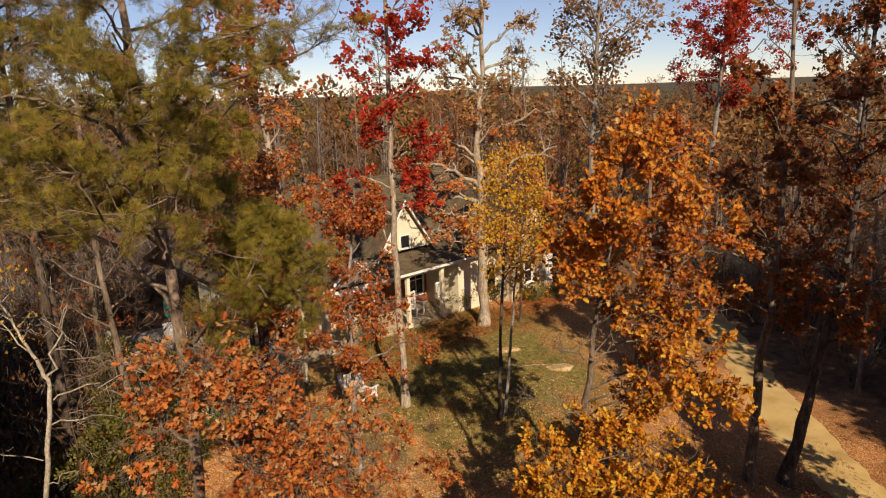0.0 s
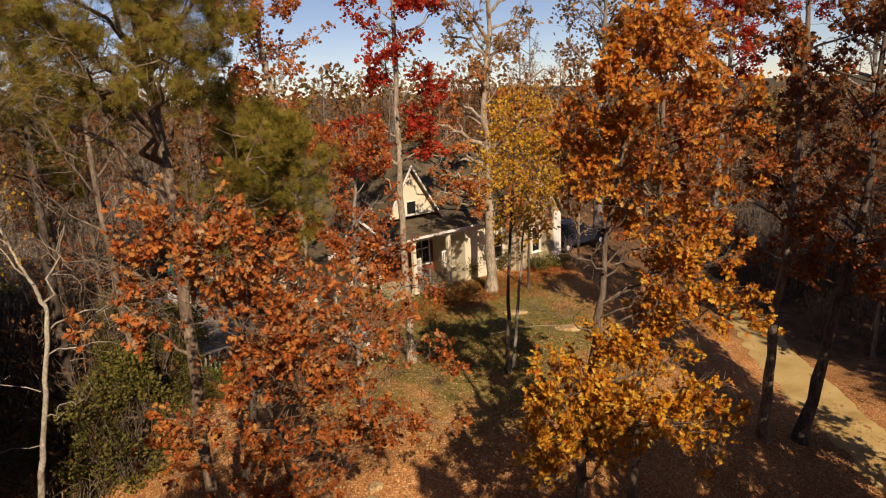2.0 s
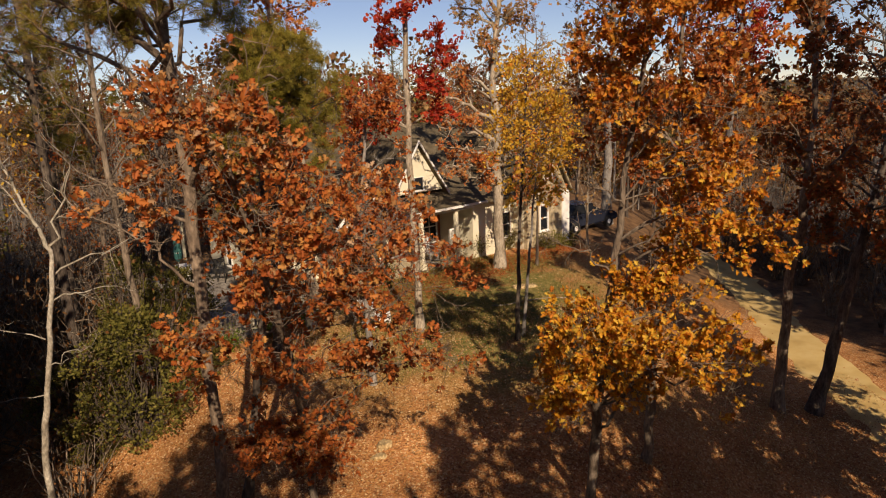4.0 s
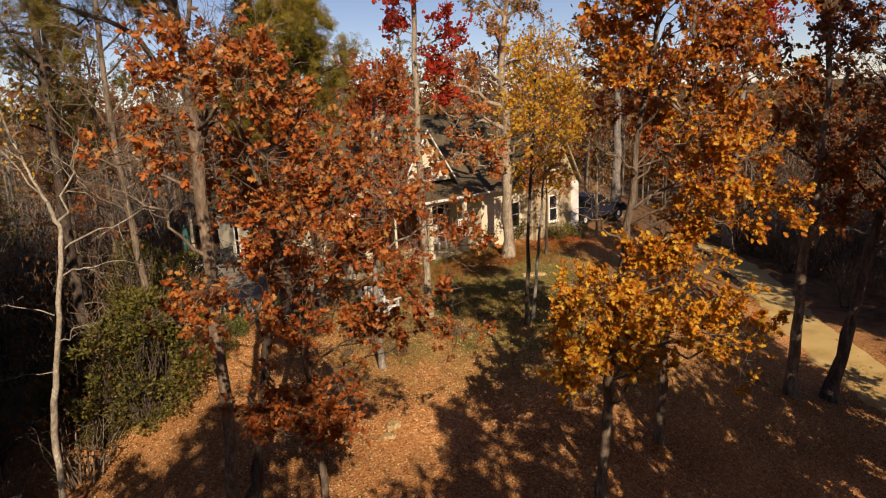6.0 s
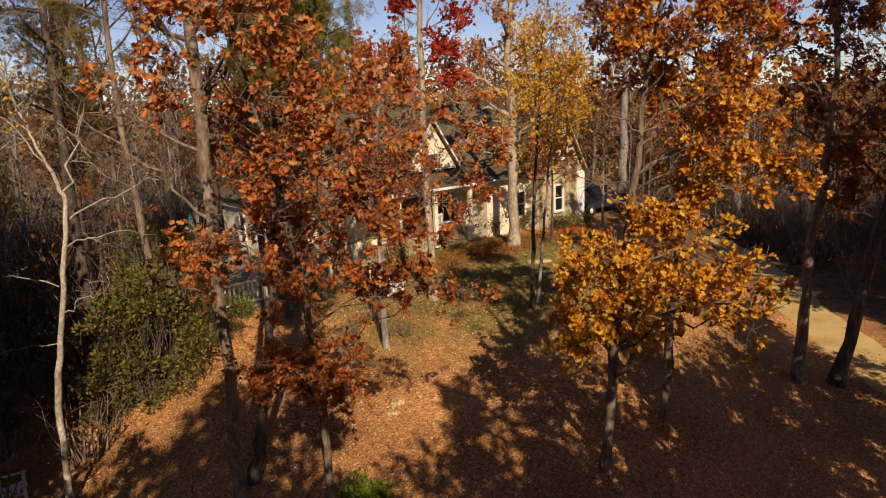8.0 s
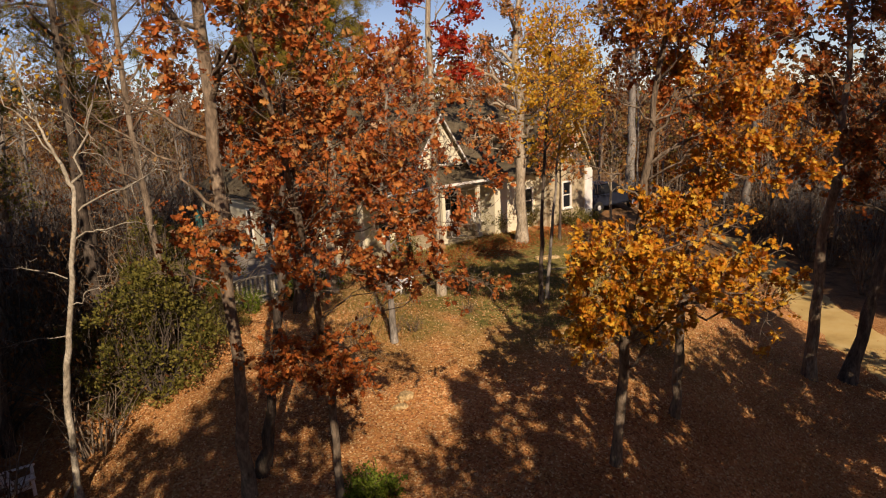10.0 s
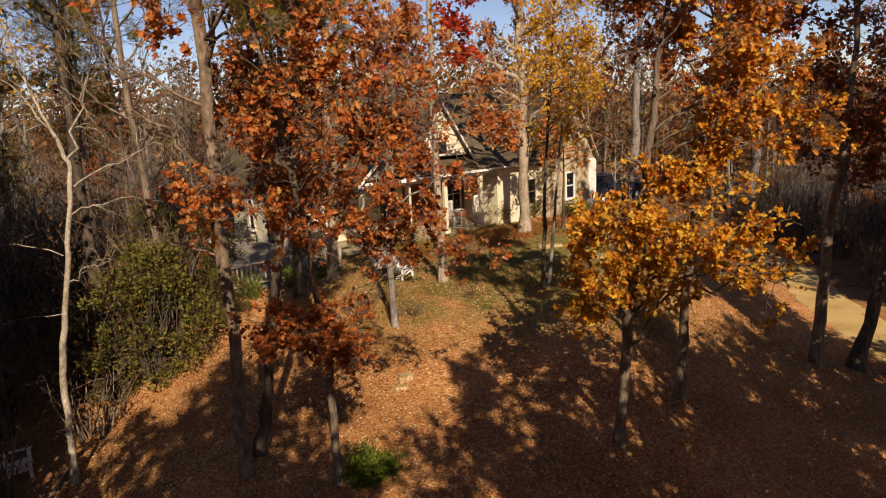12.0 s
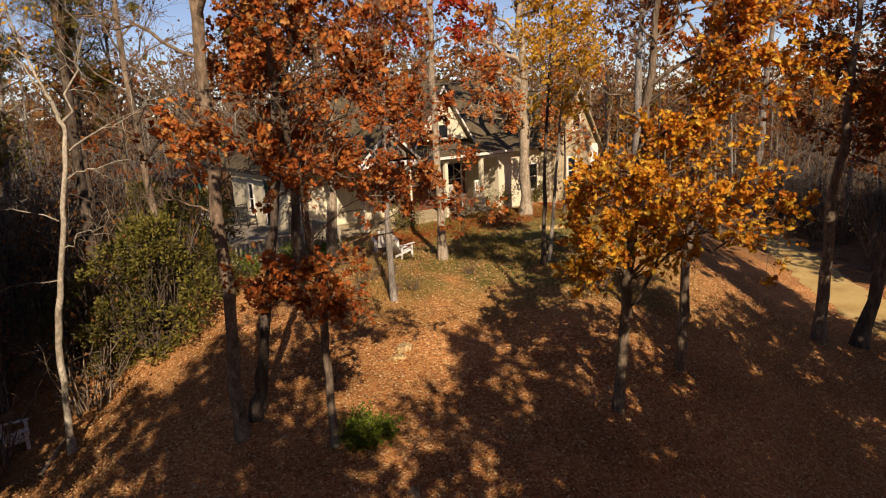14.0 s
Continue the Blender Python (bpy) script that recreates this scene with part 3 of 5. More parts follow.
tree("oak_tree", "oak with rusty orange leaves and a grey trunk", [at_ground(4.64, 14.2), (4.64, 13.9, 2.8), (4.53, 13.2, 4.7), (4.63, 12.8, 7.4), (4.6, 12.6, 10.8)], 0.12, 0.03, M_BARK,
     M_RUST, "lobed", 0.088, 9000, (0.6, 1.0), 1.5, dome, 10, 0.4, 7, 4, 13, 0.08, second=(M_ORANGE, 0.65), bare=0.2, rosette=6,
     ends=[(5.6, 12.4, 7.4), (3.2, 12.6, 8.4), (2.7, 12.6, 8.7), (3.4, 14.0, 7.8), (4.1, 12.0, 8.5), (5.2, 12.6, 8.8), (4.2, 12.2, 10.2), (5.0, 12.2, 10.6), (5.9, 12.2, 8.2), (5.3, 13.4, 6.9), (4.6, 11.8, 6.5)],
     dead=[((4.55, 13.2, 4.8), (3.9, 12.7, 5.6), 0.03)])
# rusty oak with a dark stem behind the russet one
tree("oak_tree", "dark-stemmed oak with dull rust-brown leaves behind the russet oak", [at_ground(-4.0, 11.45), (-3.6, 11.3, 2.1), (-3.05, 11.0, 4.7), (-2.75, 10.9, 7.0), (-2.6, 10.9, 9.0)], 0.11, 0.03, M_DARK,
     M_RUST, "lobed", 0.08, 4400, (0.6, 0.95), 1.1, dome, 8, 0.3, 8, 5, 26, 0.08, second=(M_ORANGE, 0.4), most=0.9, bare=0.2, rosette=6, twig=M_BARK,
     ends=[(-3.4, 11.0, 7.5), (-2.1, 10.4, 6.2), (-2.8, 10.7, 6.8), (-2.4, 10.4, 5.6), (-3.0, 10.6, 5.8), (-1.8, 10.6, 5.4), (-3.3, 10.8, 6.4), (-2.0, 10.6, 7.2), (-1.4, 10.8, 6.0), (-3.6, 10.9, 7.0)])
# leaning pine
tree("pine_tree", "tall leaning pine with rough brown trunk and green needles", [at_ground(-4.05, 10.85), (-3.7, 10.2, 3.8), (-3.52, 9.9, 8.2), (-3.8, 10.3, 10.2), (-4.0, 10.6, 12.5), (-4.1, 10.6, 16.5)], 0.125, 0.05, M_PINEBARK,
     M_NEEDLE, "tuft", 0.074, 50000, (0.7, 1.0), 2.6, dome, 13, 0.2, 9, 5, 14, 0.05, lean_out=(0, -0.3), bare=0.3, boughs=0.9, rosette=9, second=(M_BROWN, 0.14),
     ends=[(-1.4, 9.0, 12.3), (-0.9, 8.7, 11.9), (-2.4, 8.5, 11.8), (-3.2, 8.5, 12.2), (-4.2, 8.5, 12.1), (-3.4, 8.0, 11.4), (-1.9, 9.0, 11.4), (-2.5, 7.7, 10.3), (-3.3, 7.7, 10.2), (-1.6, 8.2, 8.9),
           (-2.1, 8.5, 8.5), (-3.9, 8.0, 10.6), (-4.5, 8.2, 10.9), (-2.7, 8.5, 11.0), (-5.4, 9.0, 11.6), (-5.2, 8.6, 10.2), (-4.8, 11.5, 10.2), (-3.2, 12.0, 10.3), (-5.8, 11.0, 10.4), (-4.0, 12.0, 11.0), (-6.4, 10.4, 10.0)],
     dead=[((-3.6, 10.0, 6.9), (-5.2, 9.7, 7.55), 0.032), ((-3.62, 10.05, 5.85), (-4.85, 9.8, 7.0), 0.032), ((-3.55, 9.95, 8.1), (-4.5, 10.0, 9.1), 0.035), ((-3.6, 10.0, 7.6), (-2.6, 9.6, 8.2), 0.03), ((-3.7, 10.1, 4.6), (-4.6, 9.8, 4.9), 0.02)])
# pale slender tree, nearly bare
tree("birch_tree", "slender pale-barked tree, nearly leafless", [at_ground(-8.5, 12.5), (-8.4, 12.5, 1.6), (-7.9, 12.5, 3.8), (-7.42, 12.45, 5.9), (-7.6, 12.4, 6.6), (-7.85, 12.35, 7.2), (-8.1, 12.2, 8.6)], 0.078, 0.014, M_BIRCH,
     M_YELLOW, "oval", 0.07, 140, (0.75, 1.0), 1.0, dome, 6, 0.9, 5, 3, 15, 0.2,
     dead=[((-7.42, 12.45, 5.85), (-6.75, 12.4, 7.6), 0.034), ((-6.95, 12.4, 7.1), (-6.3, 12.3, 8.5), 0.018), ((-7.6, 12.4, 6.6), (-8.6, 12.3, 7.9), 0.018), ((-7.5, 12.5, 5.5), (-5.3, 12.0, 6.3), 0.022), ((-7.6, 12.5, 5.0), (-5.9, 12.1, 5.3), 0.018),
           ((-7.9, 12.5, 4.2), (-9.4, 11.9, 4.6), 0.014), ((-8.0, 12.5, 3.6), (-6.8, 12.2, 4.1), 0.014), ((-8.1, 12.5, 3.0), (-9.6, 12.2, 2.8), 0.012)])
# red maple by the lawn
tree("maple_tree", "tall slim maple with crimson leaves", [at_ground(-0.9, 20.0), (-0.95, 20.0, 6.0), (-0.9, 20.1, 11.0), (-0.8, 20.2, 15.8)], 0.135, 0.04, M_PALE,
     M_RED, "clump", 0.10, 6200, (0.52, 1.0), 1.3, column, 13, 0.35, 7, 3, 16, 0.09, bare=0.2,
     ends=[(-1.9, 19.6, 12.3), (-1.6, 19.7, 13.2), (0.4, 19.7, 13.2), (0.8, 19.8, 12.2), (-1.4, 19.4, 10.6), (-0.1, 19.4, 10.2), (-2.2, 19.6, 8.9), (-0.1, 19.4, 8.9), (-1.6, 19.5, 7.9), (-2.7, 20.0, 8.3), (0.3, 20.0, 8.2), (-0.8, 20, 15.5), (-2.2, 19.5, 7.9), (0.5, 19.8, 9.8), (0.4, 20.3, 14.5), (-1.7, 20.3, 14.4)])
# pale oak by the house
tree("oak_tree", "large pale oak with sparse tan leaves by the house", [at_ground(2.1, 27.3), (2.15, 27.3, 6.5), (2.0, 27.4, 9.0), (2.3, 27.6, 12.0), (2.4, 27.8, 16.0)], 0.23, 0.05, M_PALE,
     M_TAN, "clump", 0.085, 11500, (0.36, 1.0), 2.8, dome, 14, 0.8, 8, 4, 17, 0.09, boughs=1.8, bare=0.3, second=(M_ORANGE, 0.5, 0.8), rosette=5,
     ends=[(1.2, 27.0, 14.3), (2.5, 27.3, 15.6), (4.0, 27.3, 13.8), (4.7, 27.0, 10.3), (0.1, 27.0, 9.6), (3.3, 27.3, 11.5), (0.6, 27.2, 12.0), (4.2, 26.6, 8.2), (0.4, 26.4, 7.6), (3.6, 26.3, 6.6), (4.6, 26.6, 7.2), (0.9, 26.4, 6.2), (-0.6, 26.4, 8.6), (3.0, 26.2, 5.4), (5.2, 26.8, 9.0), (0.2, 26.0, 6.6), (-0.2, 26.2, 7.4), (0.9, 26.0, 5.4), (0.6, 25.8, 6.0), (1.3, 25.8, 6.6), (0.0, 25.9, 5.9), (1.6, 25.6, 5.8)])
# slim yellow tree with a second stem
tree("sapling_tree", "slim dark-stemmed tree with clear yellow leaves", [at_ground(2.1, 18.9), (2.15, 18.9, 4.0), (2.5, 18.9, 9.4)], 0.075, 0.025, M_DARK,
     M_YELLOW, "clump", 0.07, 3300, (0.68, 1.0), 1.3, dome, 10, 0.5, 7, 4, 18, 0.17, bare=0.2, second=(M_AMBER, 0.3),
     ends=[(2.2, 18.6, 8.6), (3.4, 18.7, 8.4), (3.8, 18.9, 7.4), (2.3, 18.5, 7.5), (3.0, 18.8, 9.2), (3.3, 18.4, 7.4), (1.7, 18.7, 7.7), (3.9, 18.8, 7.9), (3.5, 18.6, 6.9)])
tree("sapling_tree", "slim dark sapling with a few yellow leaves", [at_ground(2.3, 19.15), (2.5, 19.1, 4.0), (2.9, 19.2, 8.0)], 0.06, 0.02, M_GREY,
     M_YELLOW, "clump", 0.12, 500, (0.6, 1.0), 1.2, dome, 9, 0.6, 5, 3, 28, 0.13)
# low red maple
tree("maple_tree", "small maple with rusty red leaves", [at_ground(-2.0, 16.6), (-2.05, 16.6, 3.0), (-1.9, 16.6, 6.6), (-1.6, 16.6, 9.0)], 0.10, 0.025, M_GREY,
     M_RUST, "clump", 0.062, 9500, (0.35, 1.0), 1.5, dome, 14, 0.3, 8, 5, 19, 0.08, second=(M_ORANGE, 0.3), bare=0.2, rosette=5,
     ends=[(-2.6, 16.3, 6.3), (-1.3, 16.3, 6.4), (-2.8, 16.3, 5.2), (-1.4, 16.2, 5.4), (-2.0, 16.0, 5.8), (-0.4, 16.3, 6.2), (-0.7, 16.2, 7.4), (-2.4, 16.2, 7.8), (-1.1, 16.2, 8.6), (-0.2, 16.4, 5.0), (-3.0, 16.2, 6.8)])
# trees by the drive
tree("oak_tree", "dark oak beside the drive with rusty leaves", [at_ground(10.1, 19.1), (10.05, 18.9, 3.0), (10.0, 18.2, 6.4), (9.9, 18.2, 14.5)], 0.18, 0.05, M_BARK,
     M_BROWN, "clump", 0.11, 6000, (0.45, 1.0), 2.6, dome, 20, 0.5, 7, 4, 20, 0.1, second=(M_RUST, 0.45), bare=0.2, rosette=6)
tree("oak_tree", "leaning dark oak beside the drive with brown leaves", [at_ground(11.4, 19.4), (12.3, 19.6, 2.6), (13.1, 20.0, 6.6), (13.4, 20.4, 13.5)], 0.21, 0.05, M_DARK,
     M_RUST, "clump", 0.11, 9000, (0.36, 1.0), 3.2, dome, 26, 0.4, 8, 4, 21, 0.1, second=(M_BROWN, 0.5), bare=0.15, rosette=6)
# grey-trunked trees between deck and lawn
tree("oak_tree", "grey-trunked oak with orange and tan leaves beyond the deck", [at_ground(-4.5, 20.6), (-4.2, 20.6, 6.0), (-4.9, 20.6, 11.0), (-5.0, 20.6, 14.5)], 0.17, 0.05, M_PALE,
     M_ORANGE, "clump", 0.085, 10500, (0.42, 1.0), 2.2, column, 20, 0.5, 7, 4, 22, 0.1, second=(M_RUST, 0.5), bare=0.15, rosette=5)
tree("oak_tree", "dark-trunked oak with brown leaves near the deck", [at_ground(-5.1, 18.8), (-5.0, 18.8, 5.0), (-5.3, 18.8, 9.5)], 0.16, 0.05, M_DARK,
     M_BROWN, "clump", 0.09, 5600, (0.4, 1.0), 2.0, dome, 18, 0.5, 5, 3, 23, 0.2, second=(M_ORANGE, 0.4))
tree("pine_tree", "slim dark-trunked young pine with bright green needles", [at_ground(-4.0, 11.7), (-3.15, 11.4, 4.6), (-2.5, 11.1, 7.6), (-2.1, 10.8, 9.5)], 0.09, 0.03, M_DARK,
     M_NEEDLE, "tuft", 0.074, 15000, (0.84, 1.0), 1.2, dome, 8, 0.25, 9, 5, 24, 0.05, bare=0.15, rosette=9,
     ends=[(-2.9, 10.2, 9.0), (-2.4, 10.0, 9.3), (-1.8, 10.2, 8.9), (-1.5, 10.4, 8.2), (-2.2, 10.0, 8.3), (-2.7, 10.3, 8.6), (-1.3, 10.3, 8.6)],
     dead=[((-2.7, 11.2, 6.4), (-1.8, 10.8, 6.9), 0.02), ((-2.6, 11.1, 7.0), (-3.4, 10.6, 7.4), 0.02)])
# taller pine farther back on the west side
tree("pine_tree", "tall dark pine among the western woods", [at_ground(-12.6, 21.0), (-12.5, 21.0, 6.0), (-12.3, 21.2, 15.5)], 0.2, 0.06, M_DARK,
     M_NEEDLE, "tuft", 0.13, 9000, (0.5, 1.0), 2.8, dome, 20, 0.25, 7, 3, 33, 0.1, bare=0.2, rosette=8)
tree("pine_tree", "dark pine with drooping olive needles over the western hollow", [at_ground(-10.5, 17.4), (-10.4, 17.4, 6.0), (-10.2, 17.2, 11.0), (-10.1, 17.2, 15.0)], 0.17, 0.05, M_DARK,
     M_NEEDLE, "tuft", 0.11, 19000, (0.5, 1.0), 2.9, dome, 26, 0.2, 8, 3, 34, 0.08, bare=0.15, rosette=8)
# leafless trees over the western hollow
tree("oak_tree", "tall nearly leafless grey oak with tangled fine branches", [at_ground(-8.0, 16.5), (-8.1, 16.5, 4.5), (-8.3, 16.5, 8.5), (-8.0, 16.4, 14.0)], 0.13, 0.04, M_BARK,
     M_BROWN, "clump", 0.08, 900, (0.36, 1.0), 3.4, dome, 22, 0.6, 9, 6, 35, 0.15, bare=0.3, boughs=0.8)
tree("oak_tree", "dark nearly leafless oak with crooked branches", [at_ground(-11.6, 14.6), (-11.4, 14.6, 4.5), (-11.5, 14.6, 8.5), (-11.2, 14.4, 13.0)], 0.15, 0.04, M_DARK,
     M_BROWN, "clump", 0.08, 1500, (0.36, 1.0), 3.0, dome, 18, 0.5, 8, 6, 36, 0.15, bare=0.3, boughs=0.8)
# small orange tree before the bay
tree("dogwood_tree", "small slender tree with dull orange leaves before the bay", [at_ground(3.7, 27.4), (3.75, 27.4, 3.2), (3.7, 27.3, 6.2)], 0.07, 0.02, M_DARK,
     M_ORANGE, "clump", 0.11, 900, (0.6, 1.0), 1.1, dome, 10, 0.4, 6, 3, 29, 0.16, second=(M_TAN, 0.4), ends=[(2.6, 27.0, 4.9), (4.9, 27.2, 4.7), (3.5, 26.7, 5.6), (3.1, 26.8, 4.3)])
tree("crape_tree", "bare pale many-branched small tree beside the bay", [at_ground(6.6, 31.4), (6.6, 31.4, 3.2), (6.7, 31.4, 6.0)], 0.07, 0.02, M_PALE,
     M_TAN, "clump", 0.12, 160, (0.3, 1.0), 1.6, dome, 14, 1.2, 6, 3, 30, 0.2)
# tall sparse oaks beyond the drive
tree("oak_tree", "tall sparse oak with dull tan leaves beyond the house", [at_ground(9.0, 38.0), (9.1, 38.0, 8.0), (9.4, 38.0, 17.0)], 0.3, 0.06, M_GREY,
     M_TAN, "clump", 0.16, 3600, (0.5, 1.0), 4.2, dome, 22, 0.8, 6, 3, 31, 0.3, second=(M_BROWN, 0.5), bare=0.3, boughs=1.6)
tree("oak_tree", "tall nearly bare grey oak beyond the drive", [at_ground(23.5, 37.0), (23.6, 37.0, 7.0), (23.2, 37.0, 15.5)], 0.28, 0.06, M_GREY,
     M_BROWN, "clump", 0.16, 1500, (0.45, 1.0), 4.0, dome, 22, 0.8, 6, 3, 32, 0.3, bare=0.4, boughs=1.6)
# far crimson maple beyond the drive
tree("maple_tree", "broad maple with crimson leaves beyond the drive", [at_ground(16.5, 40.5), (16.8, 40.5, 6.0), (17.5, 40.5, 15.0)], 0.3, 0.07, M_GREY,
     M_RED, "clump", 0.13, 9000, (0.68, 1.0), 3.4, dome, 14, 0.6, 7, 4, 25, 0.16,
     ends=[(14.4, 40.0, 14.0), (21.5, 40.0, 13.5), (18.0, 40.0, 12.2), (20.4, 40.0, 11.8), (17.6, 40.0, 15.3), (20, 40, 14.8)])

# ---- woods round the place: a few grown trees and their copies ----
PROTO = []
for k, (lab, leafm, bark, cnt, hgt, rch) in enumerate([
        ("bare grey woodland tree with a few brown leaves", M_BROWN, M_BARK, 450, 14, 3.0),
        ("woodland oak with brown autumn leaves", M_BROWN, M_DARK, 1300, 15, 3.4),
        ("woodland oak with rusty orange leaves", M_RUST, M_BARK, 1100, 14, 3.2),
        ("woodland tree with tan leaves", M_BROWN, M_GREY, 900, 16, 3.2),
        ("woodland pine with green needles", M_OLIVE, M_PINEBARK, 2200, 16, 2.4),
        ("leafless grey woodland tree", M_TAN, M_GREY, 150, 15, 3.0)]):
    PROTO.append(tree("woodland_tree", lab, [(0, -60 - 9 * k, -8.0), (0.15, -60 - 9 * k, -8.0 + hgt * 0.5), (0, -60 - 9 * k, -8.0 + hgt)], 0.17, 0.04, bark, leafm, "oval", 0.105, int(cnt * 1.9), (0.3, 1.0), rch,
                      dome, 16, 0.8, 6, 4 if cnt < 500 else 3, 40 + k, 0.12, group="woods round the house", sides=6, hero=False, boughs=1.5))
rng = np.random.default_rng(7)


def free(x, y):
    """Outside the lawn, the house, the drive and the camera's way."""
    if -9.5 < x < 9.0 and y < 30:
        return False
    s, d = -(x - 5.75) * 0.743 - (y - 32.1) * 0.669, (x - 5.75) * 0.669 - (y - 32.1) * 0.743
    if -2.5 < s < 20.0 and -14.0 < d < 3.5:
        return False
    if 8.5 < x < 17.5 and 6 < y < 38:
        return False
    if -10.5 < x < -6.5 and y < 19:
        return False
    return math.hypot(x, y) > 11


placed = []
tries = 0
while len(placed) < 250 and tries < 6000:
    tries += 1
    a = rng.uniform(-0.85, 0.8)
    r = 12 + 58 * rng.random() ** 0.8
    x, y = r * math.sin(a), r * math.cos(a)
    if not free(x, y) or any((x - p) ** 2 + (y - q) ** 2 < 3.6 for p, q in placed):
        continue
    placed.append((x, y))
    w = [0.26, 0.15, 0.07, 0.08, 0.12, 0.32] if x < 0 else [0.15, 0.24, 0.29, 0.22, 0.03, 0.07]
    k = rng.choice(6, p=w)
    s = rng.uniform(0.55, 0.85) if r < 28 else rng.uniform(0.42, 0.66)
    c = copy_thing(PROTO[k], Matrix.Translation((x, y, gz(x, y))) @ Euler((rng.normal() * 0.04, rng.normal() * 0.04, rng.uniform(0, 6.28))).to_matrix().to_4x4())
    c.scale = (s, s, s * rng.uniform(0.9, 1.1))
# unseen trees behind and beside the camera, added so their shade falls on the slope
SHADE = tree("oak_tree", "unseen full-crowned oak with rusty leaves, added to cast shade", [(0, -90, -8.0), (0.1, -90, -2.5), (0, -90, 4.5)], 0.2, 0.05, M_BARK, M_RUST, "oval", 0.26, 3300, (0.34, 1.0), 3.0,
             dome, 20, 0.5, 4, 2, 60, 0.25, group="woods behind the camera", hero=False, boughs=1.5)
for x, y, s in [(5.4, -3.4, 0.9), (3.2, -1.2, 0.8), (6.3, 2.6, 0.72), (6.0, -0.4, 0.8), (9.4, 4.6, 0.8), (9.4, 0.6, 0.85), (12.0, -2.5, 1.0), (13.0, 4.0, 0.7), (0.5, -4.0, 0.95), (5.5, 3.4, 0.72), (4.5, 1.0, 0.85), (11.6, 9.6, 0.7), (13.4, 10.4, 0.95), (12.7, 13.6, 0.68), (13.9, 13.0, 0.85), (-0.3, -2.7, 0.95), (-4.8, 1.6, 0.6), (12.2, 7.4, 0.85), (10.6, 3.4, 0.9), (-2.2, -1.3, 0.72), (19.0, 18.0, 1.0), (20.2, 21.5, 1.0), (-7.9, 5.4, 0.8), (-9.5, 5.6, 0.95), (-9.3, 3.2, 1.0), (-9.8, 8.2, 0.75), (-10.2, 6.6, 1.0), (23.0, 4.0, 1.2), (23.0, 9.0, 1.2), (25.0, 2.0, 1.5), (27.5, 13.0, 1.4), (29.0, 6.0, 1.5), (9.9, 6.6, 0.75), (33.0, 17.0, 1.5), (7.6, 4.6, 0.9), (-9.0, 5.0, 0.8), (-11.0, 6.4, 1.15), (-9.6, 2.4, 1.15), (-13.4, 8.8, 1.2), (8.2, 6.3, 0.9), (8.0, -2.2, 0.95), (-10.8, 4.3, 0.95), (-11.0, 8.4, 0.75), (-16.0, 14.5, 0.9), (-14.5, 3.0, 1.5), (-22.0, 14.0, 1.0), (-8.8, 1.2, 0.85), (-13.5, 0.5, 1.0), (-18.5, 3.0, 1.4), (-19.5, 9.0, 1.35), (-11.5, 6.2, 0.8),
                (3.5, -12.0, 1.1), (-10.5, -1.0, 1.0), (-12.5, 4.0, 0.9), (-15.0, 7.0, 1.3), (-16.5, 12.0, 0.95), (-5.0, -11.0, 1.1)]:
    c = copy_thing(SHADE, Matrix.Translation((x, y, gz(x, y))) @ Euler((0, 0, x * 1.7 + y)).to_matrix().to_4x4())
    c.scale = (s, s, s)
# taller unseen oaks, bare below, added to shade the crowns at both sides
TALL = tree("oak_tree", "unseen tall high-crowned oak with rusty leaves, added to cast shade", [(0, -110, -8.0), (0.1, -110, 1.0), (0, -110, 10.0)], 0.26, 0.06, M_BARK, M_RUST, "oval", 0.28, 4200, (0.6, 1.0), 4.2,
            dome, 18, 0.4, 4, 2, 61, 0.25, group="woods behind the camera", hero=False, boughs=1.5)
for x, y, s in [(12.8, 10.2, 1.0), (24.0, 15.0, 1.0), (-13.0, 5.5, 0.95), (-17.0, 7.5, 1.0), (-21.0, 11.0, 1.0)]:
    c = copy_thing(TALL, Matrix.Translation((x, y, gz(x, y))) @ Euler((0, 0, x * 1.3 + y)).to_matrix().to_4x4())
    c.scale = (s, s, s)
TALL.matrix_world = Matrix.Translation((28.0, 11.0, gz(28.0, 11.0)))
SHADE.matrix_world = Matrix.Translation((24.0, 9.0, gz(24.0, 9.0)))
for p in PROTO:
    x, y = rng.uniform(-30, 30), rng.uniform(70, 78)
    p.matrix_world = Matrix.Translation((x, y, gz(x, y)))

